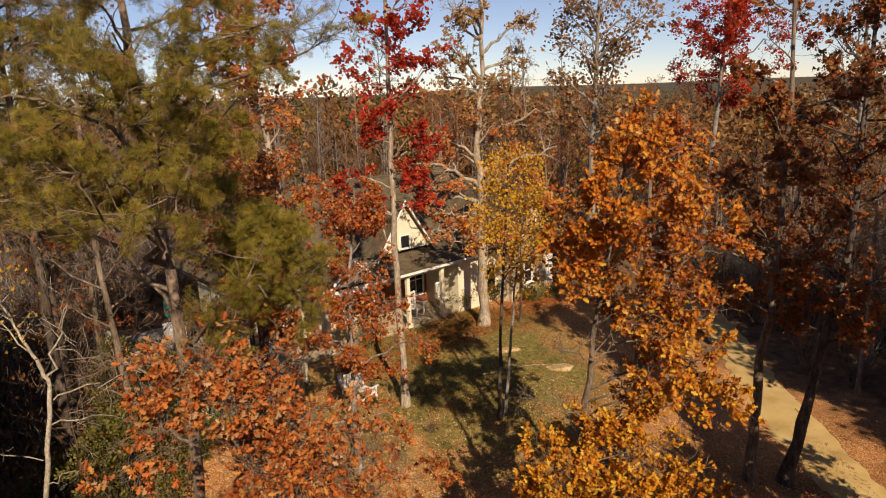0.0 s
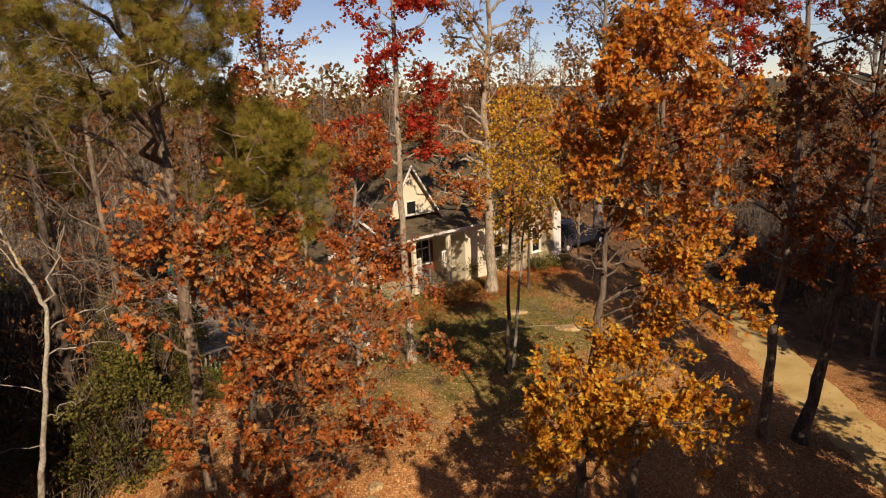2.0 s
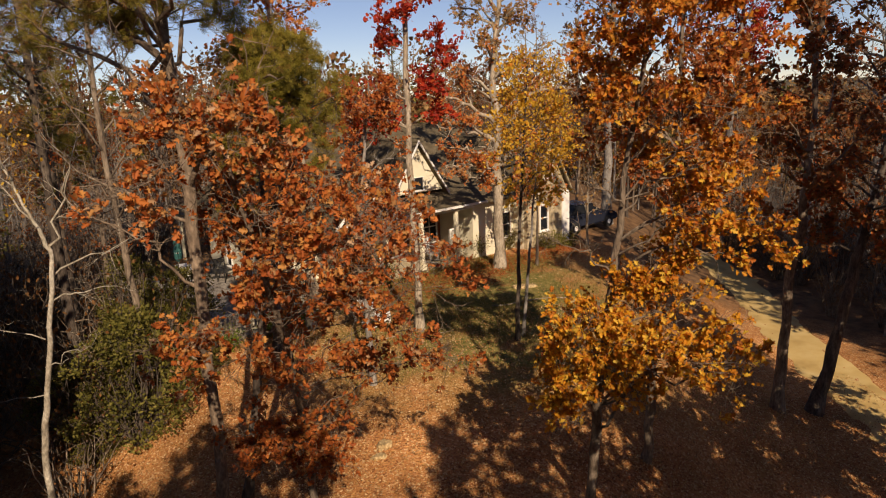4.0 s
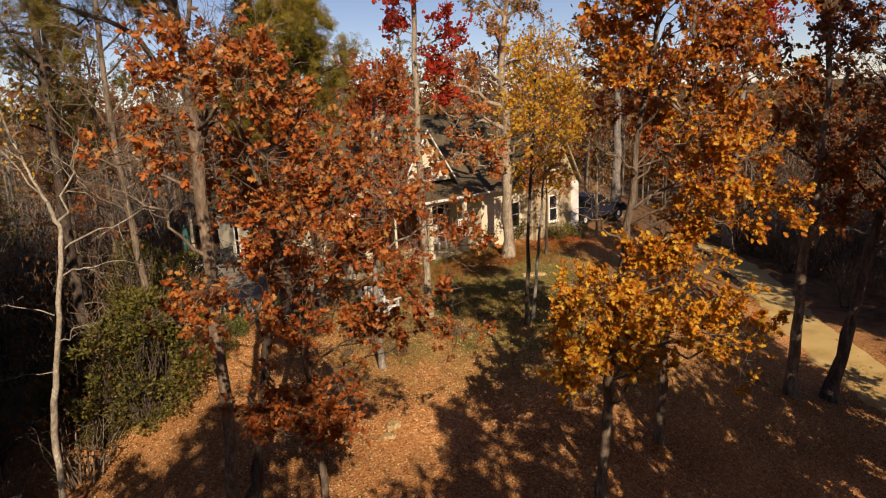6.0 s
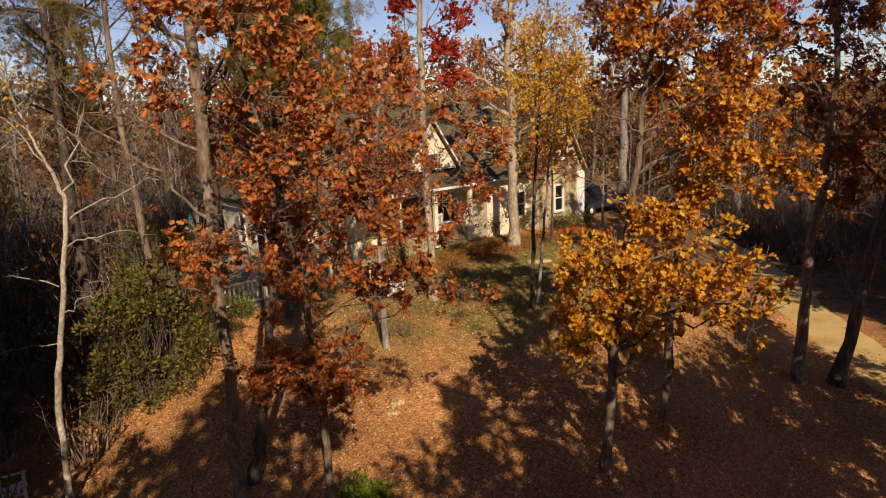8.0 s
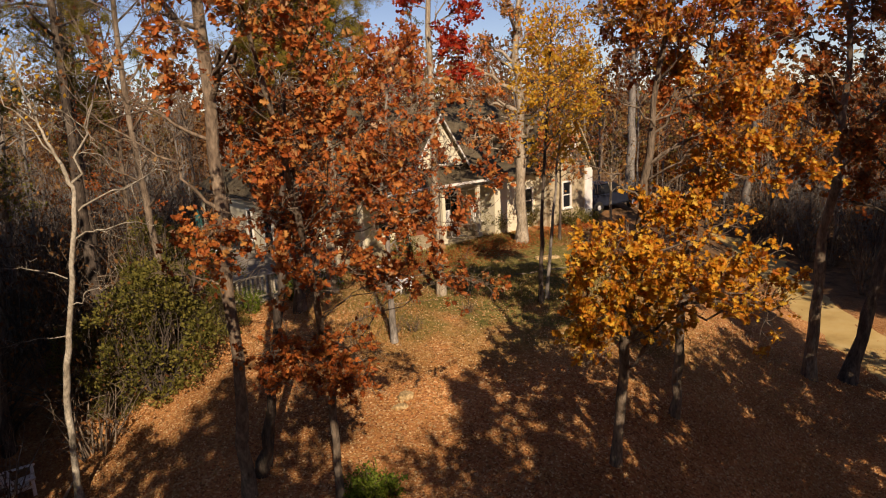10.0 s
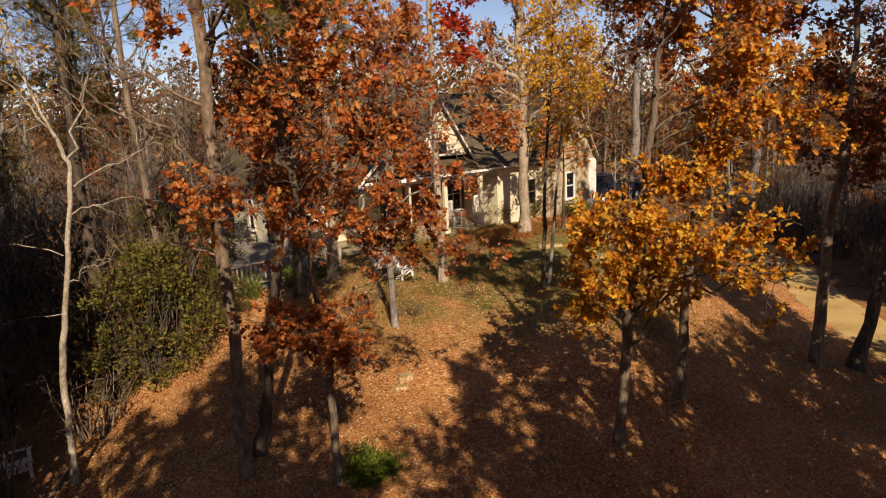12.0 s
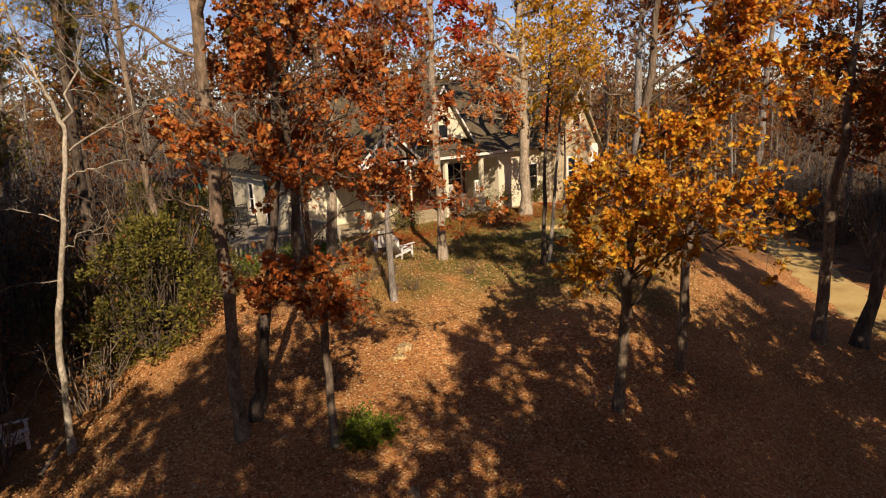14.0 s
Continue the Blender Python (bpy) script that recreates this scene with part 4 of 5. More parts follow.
# far woods to the horizon
rng = np.random.default_rng(8)
for N, r0_, r1_, per, size_ in ((900, 60, 130, 74, 0.5), (1400, 120, 260, 34, 0.95), (2600, 260, 900, 14, 2.4)):
    a = rng.uniform(-0.75, 0.75, N)
    r = r0_ + (r1_ - r0_) * rng.random(N) ** 1.5
    fx, fy = r * np.sin(a), r * np.cos(a)
    fz = ground_z(fx, fy)
    cx, cy = np.repeat(fx, per), np.repeat(fy, per)
    big = np.repeat(rng.uniform(0.55, 1.0, N), per)
    hh = rng.uniform(0.12, 1.0, N * per)
    ra = rng.uniform(0, 6.283, N * per)
    rr = 3.4 * big * np.sqrt(rng.random(N * per)) * np.sqrt(np.clip(1.05 - hh, 0.05, 1))
    pts = np.stack([cx + rr * np.cos(ra), cy + rr * np.sin(ra), np.repeat(fz, per) + 13.0 * big * hh], -1)
    tone = np.repeat(rng.random(N), per)
    for lo, hi, mat, lab in [(0.0, 0.66, M_BROWN, "far brown autumn woods reaching to the horizon"), (0.66, 0.9, M_TAN, "far tan autumn woods reaching to the horizon"), (0.9, 1.0, M_OLIVE, "far evergreen woods reaching to the horizon")]:
        sel = (tone >= lo) & (tone < hi)
        tagged(leaves("far_woods", pts[sel], size_, "oval", mat, rng), lab, "woods", kind="stuff")


# ---- undergrowth ----
def bush(name, label, leafm, bark, height, width, stems, count, size, seed, m, group="", thick=0.008):
    """Many thin stems from one foot, twigs, and small leaves."""
    rng = np.random.default_rng(seed)
    root = thing(name, m, label, "shrub", group)
    br, tips, tipd = Tubes(), [], []
    for k in range(stems):
        a = rng.uniform(0, 6.283)
        d = np.array([math.cos(a), math.sin(a), 0]) * rng.uniform(0.1, 1.0) * width / height + np.array([0, 0, 1.0])
        p = wander(rng, np.array([math.cos(a), math.sin(a), -0.1]) * 0.15 * width, d, height * rng.uniform(0.6, 1.05), 6, 0.12)
        r = 0.008 + thick * height
        br.add(p, np.linspace(r, r * 0.2, len(p)), 4)
        for s in range(6):
            q = p[rng.integers(1, len(p))]
            sp = wander(rng, q, rng.normal(size=3) * 0.6 + unit(d) * 0.6, 0.28 * height * rng.uniform(0.5, 1.2), 3, 0.25)
            br.add(sp, np.linspace(r * 0.4, r * 0.12, len(sp)), 3)
            tips += [sp[1], sp[2], sp[3]]
            tipd += [unit(sp[k2] - sp[k2 - 1]) for k2 in (1, 2, 3)]
    tagged(under(br.build("stem", bark), root), kind="stuff")
    if count:
        tips, tipd = np.array(tips), np.array(tipd)
        pick = rng.integers(0, len(tips), count)
        under(leaves("foliage", tips[pick] + rng.normal(size=(count, 3)) * 0.10 * height ** 0.5, size, "oval", leafm, rng, dirs=tipd[pick]), root)
    return root


def ground_m(x, y, turn=0.0, s=1.0):
    return Matrix.Translation((x, y, gz(x, y))) @ Euler((0, 0, turn)).to_matrix().to_4x4() @ Matrix.Scale(s, 4)


def evergreen(label, height, width, clumps, seed, m, group):
    """A broad evergreen: crooked pale stems, each ending in rounded clumps of small leaves with dark gaps between."""
    rng = np.random.default_rng(seed)
    root = thing("evergreen_shrub", m, label, "shrub", group)
    br, pts, dirs = Tubes(), [], []
    for k in range(clumps):
        az, u = rng.uniform(0, 6.283), rng.random() ** 0.6
        hz = height * (0.05 + 0.93 * (k + rng.random()) / clumps)
        wide = width * math.sqrt(max(0.06, 1 - ((hz / height - 0.42) / 0.62) ** 2)) * (0.78 + 0.22 * math.sin(3 * az + seed))
        c = np.array([math.cos(az) * wide * u, math.sin(az) * wide * u, hz])
        foot = np.array([math.cos(az), math.sin(az), 0]) * 0.12 * width
        w = np.linspace(0, 1, 6)[:, None]
        way = foot + (c - foot) * w + np.array([0, 0, 0.12 * height]) * np.sin(math.pi * w)
        way[1:-1] += rng.normal(size=(4, 3)) * 0.07
        br.add(way, np.linspace(0.02, 0.005, 6), 4)
        for j in range(8):
            tw = wander(rng, way[rng.integers(3, 6)], c - foot + rng.normal(size=3) * 1.4, 0.35, 2, 0.3)
            br.add(tw, np.array([0.008, 0.006, 0.003]), 3)
        n = int(rng.uniform(60, 170))
        o = rng.normal(size=(n, 3))
        o /= np.linalg.norm(o, axis=1)[:, None]
        size = rng.uniform(0.26, 0.5)
        pts.append(c + o * size * rng.uniform(0.35, 1.0, (n, 1)) * np.array([1.1, 1.1, 0.75]))
        dirs.append(o + np.array([0, 0, 0.3]))
    tagged(under(br.build("stem", M_DARK), root), kind="stuff")
    under(leaves("foliage", np.concatenate(pts), 0.08, "oval", M_OLIVE, rng, dirs=np.concatenate(dirs)), root)
    return root


EVER = evergreen("large dense olive-green evergreen shrub on the bank", 3.6, 1.7, 84, 71, ground_m(-8.05, 15.7), "shrubs on the west bank")
for x, y, s in [(-9.2, 15.5, 0.42), (-6.9, 17.6, 0.4), (-9.0, 17.6, 0.7), (-7.9, 18.8, 0.75), (-9.6, 19.6, 0.8), (-10.4, 16.4, 0.55)]:
    copy_thing(EVER, ground_m(x, y, x * 3 + y)).scale = (s, s, s)
BRUSH = bush("bare_brush", "tangle of bare grey-brown brush", M_BROWN, M_BARK, 2.2, 1.5, 18, 160, 0.08, 72, ground_m(-10.2, 12.4), group="bare brush in the woods")
BRUSH2 = bush("bare_brush", "tangle of dry brown brush with withered leaves", M_BROWN, M_DARK, 2.6, 1.7, 22, 260, 0.09, 73, ground_m(-12.2, 15.0), group="bare brush in the woods")
THICKET = bush("sapling_thicket", "thicket of bare grey saplings with fine twigs", M_TAN, M_GREY, 5.2, 2.0, 24, 110, 0.07, 74, ground_m(-13.5, 17.5), group="bare thickets in the woods", thick=0.003)
rng = np.random.default_rng(19)
thick_spots = 0
while thick_spots < 70:
    west = thick_spots < 48
    x, y = (rng.uniform(-30, -10.5), rng.uniform(16, 44)) if west else (rng.uniform(17.5, 34), rng.uniform(24, 48))
    s, d = -(x - 5.75) * 0.743 - (y - 32.1) * 0.669, (x - 5.75) * 0.669 - (y - 32.1) * 0.743
    if west and s < 20.0 and d > -13.5:
        continue
    thick_spots += 1
    g_ = rng.uniform(0.6, 1.1)
    copy_thing(THICKET, ground_m(x, y, rng.uniform(0, 6.28))).scale = (g_, g_, g_ * rng.uniform(0.8, 1.2))
rng = np.random.default_rng(9)
spots = []
tries = 0
while len(spots) < 215 and tries < 5000:
    tries += 1
    left = rng.random() < 0.66
    x, y = (-8.8 - 15 * rng.random() ** 1.4, rng.uniform(8, 34)) if left else (rng.uniform(16.5, 34), rng.uniform(16, 48))
    s, d = -(x - 5.75) * 0.743 - (y - 32.1) * 0.669, (x - 5.75) * 0.669 - (y - 32.1) * 0.743
    if (left and s < 20.0 and d > -13) or (y < 14.2 and -11.6 < x) or any((x - p) ** 2 + (y - q) ** 2 < 1.2 for p, q in spots):
        continue
    spots.append((x, y))
    s = rng.uniform(0.7, 1.4)
    c = copy_thing((BRUSH, BRUSH2)[len(spots) % 2], ground_m(x, y, rng.uniform(0, 6.28)))
    c.scale = (s, s, s * rng.uniform(0.8, 1.3))
for k in range(9):
    x, y = rng.uniform(-4.2, 0.4), rng.normal(17.6, 0.5)
    s = rng.uniform(0.14, 0.27)
    copy_thing(BRUSH, ground_m(x, y, rng.uniform(0, 6.28))).scale = (s * 1.3, s * 1.3, s)
# ---- house ----
TH = radians(42)
HU = Vector((math.cos(TH), math.sin(TH), 0))
HN = Vector((math.sin(TH), -math.cos(TH), 0))
HO = Vector((5.75, 32.1, 0))
FLOOR = 1.45
# house frame: +x runs from the east corner westwards (s), +y out of the front (d), z up
HM = Matrix(((-HU.x, HN.x, 0, HO.x), (-HU.y, HN.y, 0, HO.y), (0, 0, 1, 0), (0, 0, 0, 1)))


def hp(s, d, z=0.0):
    return HM @ Vector((s, d, z))


def box(bm, x0, x1, y0, y1, z0, z1, bevel=0.0):
    made = bmesh.ops.create_cube(bm, size=1.0, matrix=Matrix.LocRotScale(((x0 + x1) / 2, (y0 + y1) / 2, (z0 + z1) / 2), None, (abs(x1 - x0), abs(y1 - y0), abs(z1 - z0))))
    if bevel:
        edges = list({e for v in made["verts"] for e in v.link_edges})
        bmesh.ops.bevel(bm, geom=edges, offset=bevel, segments=1, affect="EDGES")
    return bm


def boxes(*rows, bevel=0.0):
    bm = bmesh.new()
    for r in rows:
        box(bm, *r, bevel)
    return bm


def prism(points, y0, y1):
    """A polygon in (x, z) given thickness between y0 and y1."""
    bm = bmesh.new()
    a = [bm.verts.new((x, y0, z)) for x, z in points]
    b = [bm.verts.new((x, y1, z)) for x, z in points]
    bm.faces.new(a)
    bm.faces.new(b[::-1])
    for i in range(len(a)):
        j = (i + 1) % len(a)
        bm.faces.new((a[j], a[i], b[i], b[j]))
    bmesh.ops.recalc_face_normals(bm, faces=bm.faces)
    return bm


def slab(corners, thick):
    """A roof plane from four corners with thickness below it."""
    bm = bmesh.new()
    c = [Vector(p) for p in corners]
    nrm = (c[1] - c[0]).cross(c[3] - c[0]).normalized()
    if nrm.z < 0:
        nrm = -nrm
    a = [bm.verts.new(p) for p in c]
    b = [bm.verts.new(p - nrm * thick) for p in c]
    bm.faces.new(a)
    bm.faces.new(b[::-1])
    for i in range(4):
        j = (i + 1) % 4
        bm.faces.new((a[j], a[i], b[i], b[j]))
    bmesh.ops.recalc_face_normals(bm, faces=bm.faces)
    return bm


house = thing("house", HM, "long cream-sided house with grey shingle roof and front porch", "house")
GW = 0.9
# walls
part("wall", boxes((2.9, 5.5, -1.1, -0.9, GW, 3.88)), M_CREAM, house, "cream siding, mottled by tree shade")
part("wall", boxes((5.3, 5.5, -3.2, -1.1, GW, 3.88)), M_CREAM, house)
# thin brick-like panel; the reddish bounce light in the porch is put into its colour
part("porch_wall", boxes((5.5, 9.0, -3.2, -3.17, FLOOR, 3.95)), M_PORCH_RED, house, "red-brown porch wall with bounced light in its colour")
part("wall", boxes((2.9, 14.4, -3.4, -3.2, GW, 3.95)), M_CREAM, house, "cream siding, mottled by tree shade")
part("wall", boxes((0.2, 12.6, -11.6, -11.4, GW, 4.0)), M_CREAM, house)
part("end_wall", boxes((12.4, 12.6, -11.4, -8.8, GW, 4.0)), M_CREAM, house)
part("end_wall", boxes((0.0, 0.2, -11.4, -0.2, GW, 4.0)), M_CREAM, house)
part("end_wall", boxes((14.2, 14.4, -8.6, -3.4, GW, 3.95)), M_CREAM, house, "cream west wall towards the deck")
part("end_wall", boxes((12.4, 14.4, -8.8, -8.6, GW, 3.95)), M_CREAM, house)
for s0 in (0.0,):
    bm = bmesh.new()
    a = [bm.verts.new((s0, y, z)) for y, z in [(-11.5, 4.0), (-3.3, 4.0), (-7.4, 7.0)]]
    b = [bm.verts.new((s0 + 0.2, y, z)) for y, z in [(-11.5, 4.0), (-3.3, 4.0), (-7.4, 7.0)]]
    bm.faces.new(a), bm.faces.new(b[::-1])
    for i in range(3):
        j = (i + 1) % 3
        bm.faces.new((a[j], a[i], b[i], b[j]))
    bmesh.ops.recalc_face_normals(bm, faces=bm.faces)
    part("gable_wall", bm, M_CREAM, house)
# main roof
part("roof", slab([(-0.5, -2.5, 3.75), (14.65, -2.5, 3.75), (11.3, -7.4, 7.15), (-0.5, -7.4, 7.15)], 0.16), M_ROOF, house, "weathered grey shingle slope")
part("roof", slab([(-0.5, -12.3, 3.75), (14.65, -12.3, 3.75), (11.3, -7.4, 7.14), (-0.5, -7.4, 7.14)], 0.16), M_ROOF, house, "weathered grey shingle slope")
part("hip_roof", slab([(14.66, -2.5, 3.75), (14.66, -12.3, 3.75), (11.31, -7.41, 7.15), (11.31, -7.39, 7.15)], 0.16), M_ROOF, house, "weathered grey shingle hip over the deck end")
part("ridge_cap", boxes((-0.5, 11.3, -7.52, -7.28, 7.10, 7.19)), M_ROOF, house)
part("gutter", boxes((14.665, 14.74, -12.2, -2.5, 3.62, 3.72)), M_IRON, house, "dark eave gutter")
part("porch_post", boxes((14.5, 14.62, -11.9, -11.78, GW, 3.62)), M_CREAM, house)
# porch: floor, roof, posts, rail
part("porch_floor", boxes((5.5, 14.2, -3.2, -0.9, GW, FLOOR)), M_STONE, house)
part("porch_roof", slab([(2.6, -0.55, 3.95), (13.2, -0.55, 3.95), (13.2, -2.9, 4.45), (2.6, -2.9, 4.45)], 0.12), M_ROOF, house)
part("fascia", boxes((4.9, 10.2, -0.55, -0.51, 3.86, 3.96)), M_WHITE, house, "white porch eave board")
part("fascia", boxes((2.6, 4.89, -0.55, -0.51, 3.86, 3.96)), M_ROOF, house, "dark eave board")
for s in (6.55, 8.5, 10.35, 12.5):
    part("porch_post", boxes((s - 0.08, s + 0.08, -0.92, -0.76, FLOOR, 3.85), (s - 0.12, s + 0.12, -0.96, -0.72, FLOOR, FLOOR + 0.2), (s - 0.12, s + 0.12, -0.96, -0.72, 3.68, 3.84), bevel=0.01), M_CREAM, house)
part("porch_beam", boxes((5.5, 13.0, -0.93, -0.75, 3.70, 3.86)), M_WHITE, house)


def gable(c, half, z0, z1, d, depth, label, over=0.25, wallmat=None, rake=None):
    """A small front gable: wall, two roof slopes running back, and white rakes."""
    wallmat = wallmat or M_CREAM
    part("gable_wall", prism([(c - half, z0), (c + half, z0), (c, z1)], d - 0.15, d), wallmat, house, label)
    k = (z1 - z0) / half
    for sgn in (-1, 1):
        e = c + sgn * (half + over)
        ze = z0 - over * k
        part("gable_roof", slab([(c, d + 0.22, z1 + 0.1), (e, d + 0.22, ze + 0.1), (e, d - depth, ze + 0.1), (c, d - depth, z1 + 0.1)], 0.09), M_ROOF, house)
        pts = [(c, z1 + 0.12), (e, ze + 0.12), (e, ze), (c, z1)]
        part("rake_board", prism(pts, d + 0.225, d + 0.27), rake or M_WHITE, house, "painted rake board")


def window(s, z, w, h, d, lights=(1, 2), f=0.06):
    """A window in a front wall: frame, sill, panes and bars."""
    wn_ = part("window", boxes((s - w / 2 - f, s - w / 2, d, d + 0.05, z - h / 2 - f, z + h / 2 + f), (s + w / 2, s + w / 2 + f, d, d + 0.05, z - h / 2 - f, z + h / 2 + f),
                               (s - w / 2, s + w / 2, d, d + 0.05, z + h / 2, z + h / 2 + f), (s - w / 2, s + w / 2, d, d + 0.05, z - h / 2 - f, z - h / 2)), M_WHITE, house, "white-framed window")
    part("sill", boxes((s - w / 2 - f - 0.04, s + w / 2 + f + 0.04, d + 0.052, d + 0.1, z - h / 2 - f - 0.03, z - h / 2 - f + 0.02)), M_WHITE, wn_)
    nx_, nz_ = lights
    for i in range(nx_):
        for j in range(nz_):
            x0, x1 = s - w / 2 + w * i / nx_, s - w / 2 + w * (i + 1) / nx_
            z0_, z1_ = z - h / 2 + h * j / nz_, z - h / 2 + h * (j + 1) / nz_
            part("pane", boxes((x0 + 0.015, x1 - 0.015, d + 0.004, d + 0.014, z0_ + 0.015, z1_ - 0.015)), M_GLASS, wn_)
    for j in range(1, nz_):
        zz = z - h / 2 + h * j / nz_
        part("glazing_bar", boxes((s - w / 2, s + w / 2, d + 0.016, d + 0.05, zz - 0.02, zz + 0.02)), M_WHITE, wn_)
    for i in range(1, nx_):
        xx = s - w / 2 + w * i / nx_
        part("glazing_bar", boxes((xx - 0.015, xx + 0.015, d + 0.018, d + 0.045, z - h / 2, z + h / 2)), M_WHITE, wn_)
    return wn_


# upper front gable over the porch
gable(7.5, 1.45, 4.5, 6.65, -2.2, 5.0, "cream upper gable with a small dark window", 0.2)
window(7.45, 4.88, 0.5, 0.55, -2.2, (1, 1), 0.02)
# small porch gable; the grey deck wood on its wall stands in for shade
gable(11.5, 1.15, 4.12, 5.12, -0.5, 3.0, "small shaded porch gable with white rakes", 0.17, M_DECK)
part("gable_beam", boxes((10.2, 12.8, -0.52, -0.42, 3.85, 4.02)), M_WHITE, house)
# east bay with its gable
part("bay_wall", boxes((0.2, 2.9, -0.2, 0.0, GW, 3.8)), M_STONE, house, "tan stone bay front")
part("bay_side", boxes((2.7, 2.9, -3.2, -0.2, GW, 3.8)), M_CREAM, house)
part("corner_board", boxes((-0.12, 0.42, -0.3, 0.06, GW, 3.85), bevel=0.015), M_WHITE, house, "white corner pilaster")
gable(1.4, 1.5, 3.8, 6.35, 0.0, 6.5, "narrow steep stone gable of the bay", 0.08, M_STONE, M_STONE)
window(1.75, 2.75, 0.5, 1.15, 0.0, (1, 2), 0.07)
window(1.4, 4.9, 0.45, 0.6, 0.0, (1, 1))
# openings in the porch wall
for s in (6.2, 9.8):
    window(s, 2.65, 0.85, 1.4, -3.165, (2, 2))
window(3.4, 2.6, 0.5, 1.1, -0.9, (1, 2))
door = part("door", boxes((7.35, 8.3, -3.168, -3.12, FLOOR, FLOOR + 2.05), bevel=0.01), M_DOOR, house, "red-brown panelled front door")
for z0_, z1_ in ((0.2, 0.85), (1.0, 1.85)):
    for x0 in (7.45, 7.87):
        part("door_panel", boxes((x0, x0 + 0.34, -3.118, -3.095, FLOOR + z0_, FLOOR + z1_), bevel=0.01), M_DOOR, door)
part("door_handle", boxes((8.2, 8.24, -3.117, -3.05, FLOOR + 0.95, FLOOR + 1.1)), M_IRON, door)
# west end towards the deck: glazed door and narrow window
for d0, w_, h_, z_ in ((-6.7, 0.42, 1.25, 2.5), (-4.9, 0.8, 1.9, 2.45)):
    side = window(0.0, z_, w_, h_, 0.0, (1, 2))
    side.matrix_basis = Matrix(((0, 1, 0, 14.4), (-1, 0, 0, d0), (0, 0, 1, 0), (0, 0, 0, 1)))

# ---- deck ----
deck = thing("deck", HM, "weathered grey wooden deck with a pale slatted rail", "deck")
DS0, DS1, DD0, DD1, DZ = 14.45, 18.65, -9.3, 1.0, 1.45
part("frame", boxes((DS0, DS1, DD1 - 0.06, DD1 - 0.01, DZ - 0.28, DZ - 0.035), (DS1 - 0.06, DS1 - 0.01, DD0, DD1 - 0.065, DZ - 0.28, DZ - 0.035), (DS0 + 0.01, DS0 + 0.06, DD0, DD1 - 0.065, DZ - 0.28, DZ - 0.035)), M_DECK, deck)
for s in (DS0 + 0.1, 16.3, DS1 - 0.15):
    for d in (DD1 - 0.2, -2.4, -5.6, -8.8):
        part("support_post", boxes((s, s + 0.12, d, d + 0.12, DZ - 2.2, DZ - 0.29)), M_DECK, deck)
d = DD0
while d < DD1 - 0.05:
    part("plank", boxes((DS0, DS1, d, d + 0.135, DZ - 0.03, DZ + random.uniform(-0.003, 0.003)), bevel=0.006), M_DECK, deck)
    d += 0.145


def rail(a, b, fixed, along_s):
    """Posts, two rails and slats from a to b."""
    def bb(p0, p1, w, z0, z1):
        return boxes((p0, p1, fixed - w, fixed + w, z0, z1)) if along_s else boxes((fixed - w, fixed + w, p0, p1, z0, z1))
    part("top_rail", bb(a, b, 0.07, DZ + 0.74, DZ + 0.78), M_RAIL, deck)
    part("bottom_rail", bb(a, b, 0.025, DZ + 0.10, DZ + 0.17), M_RAIL, deck)
    p = a + 0.13
    while p < b - 0.05:
        part("slat", bb(p, p + 0.055, 0.022, DZ + 0.171, DZ + 0.739), M_RAIL, deck)
        p += 0.15
    p = a
    while p <= b + 0.01:
        part("rail_post", bb(p - 0.05, p + 0.05, 0.052, DZ + 0.002, DZ + 0.739), M_RAIL, deck)
        p += (b - a) / max(1, round((b - a) / 1.6))


rail(15.6, DS1 - 0.1, DD1 - 0.1, True)
rail(DD0, DD1 - 0.17, DS1 - 0.1, False)
rail(-2.9, DD1 - 0.17, DS0 + 0.1, False)

# ---- drive ----
DRIVE = [(13.1, 8.0), (13.2, 14.0), (13.4, 18.0), (13.6, 22.0), (13.9, 26.0), (14.5, 30.0), (15.0, 34.0), (15.0, 40.0)]
dv, df = [], []
ys = np.arange(8.0, 40.0, 0.5)
xc = np.interp(ys, [p[1] for p in DRIVE], [p[0] for p in DRIVE])
rngd = np.random.default_rng(5)
for i, (x, y) in enumerate(zip(xc, ys)):
    lw, rw = 1.08 + rngd.normal() * 0.09, 1.08 + rngd.normal() * 0.09
    for j in range(9):
        xx = x - lw + (lw + rw) * j / 8
        dv.append((xx, y, gz(xx, y) + 0.05 - 0.035 * (j in (2, 6)) - 0.09 * (j in (0, 8))))
for i in range(len(ys) - 1):
    for j in range(8):
        a = i * 9 + j
        df.append((a, a + 1, a + 10, a + 9))
M_GRAVEL = material("tan_gravel", [(0.40, 0.27, 0.10), (0.50, 0.355, 0.14), (0.56, 0.42, 0.19)], 1.1, 0.95, 0.35, detail=9)
tagged(mesh_object("road", dv, df, M_GRAVEL, True), "tan gravel drive between leaf-strewn banks", "road", kind="structure")

# ---- loose things ----
def lathe(profile, sides=10):
    """A turned body from (radius, height) pairs."""
    bm = bmesh.new()
    rings = [[bm.verts.new((r * math.cos(2 * math.pi * i / sides), r * math.sin(2 * math.pi * i / sides), z)) for i in range(sides)] for r, z in profile]
    for a, b in zip(rings, rings[1:]):
        for i in range(sides):
            bm.faces.new((a[i], a[(i + 1) % sides], b[(i + 1) % sides], b[i]))
    bm.faces.new(rings[0][::-1])
    bm.faces.new(rings[-1])
    return bm


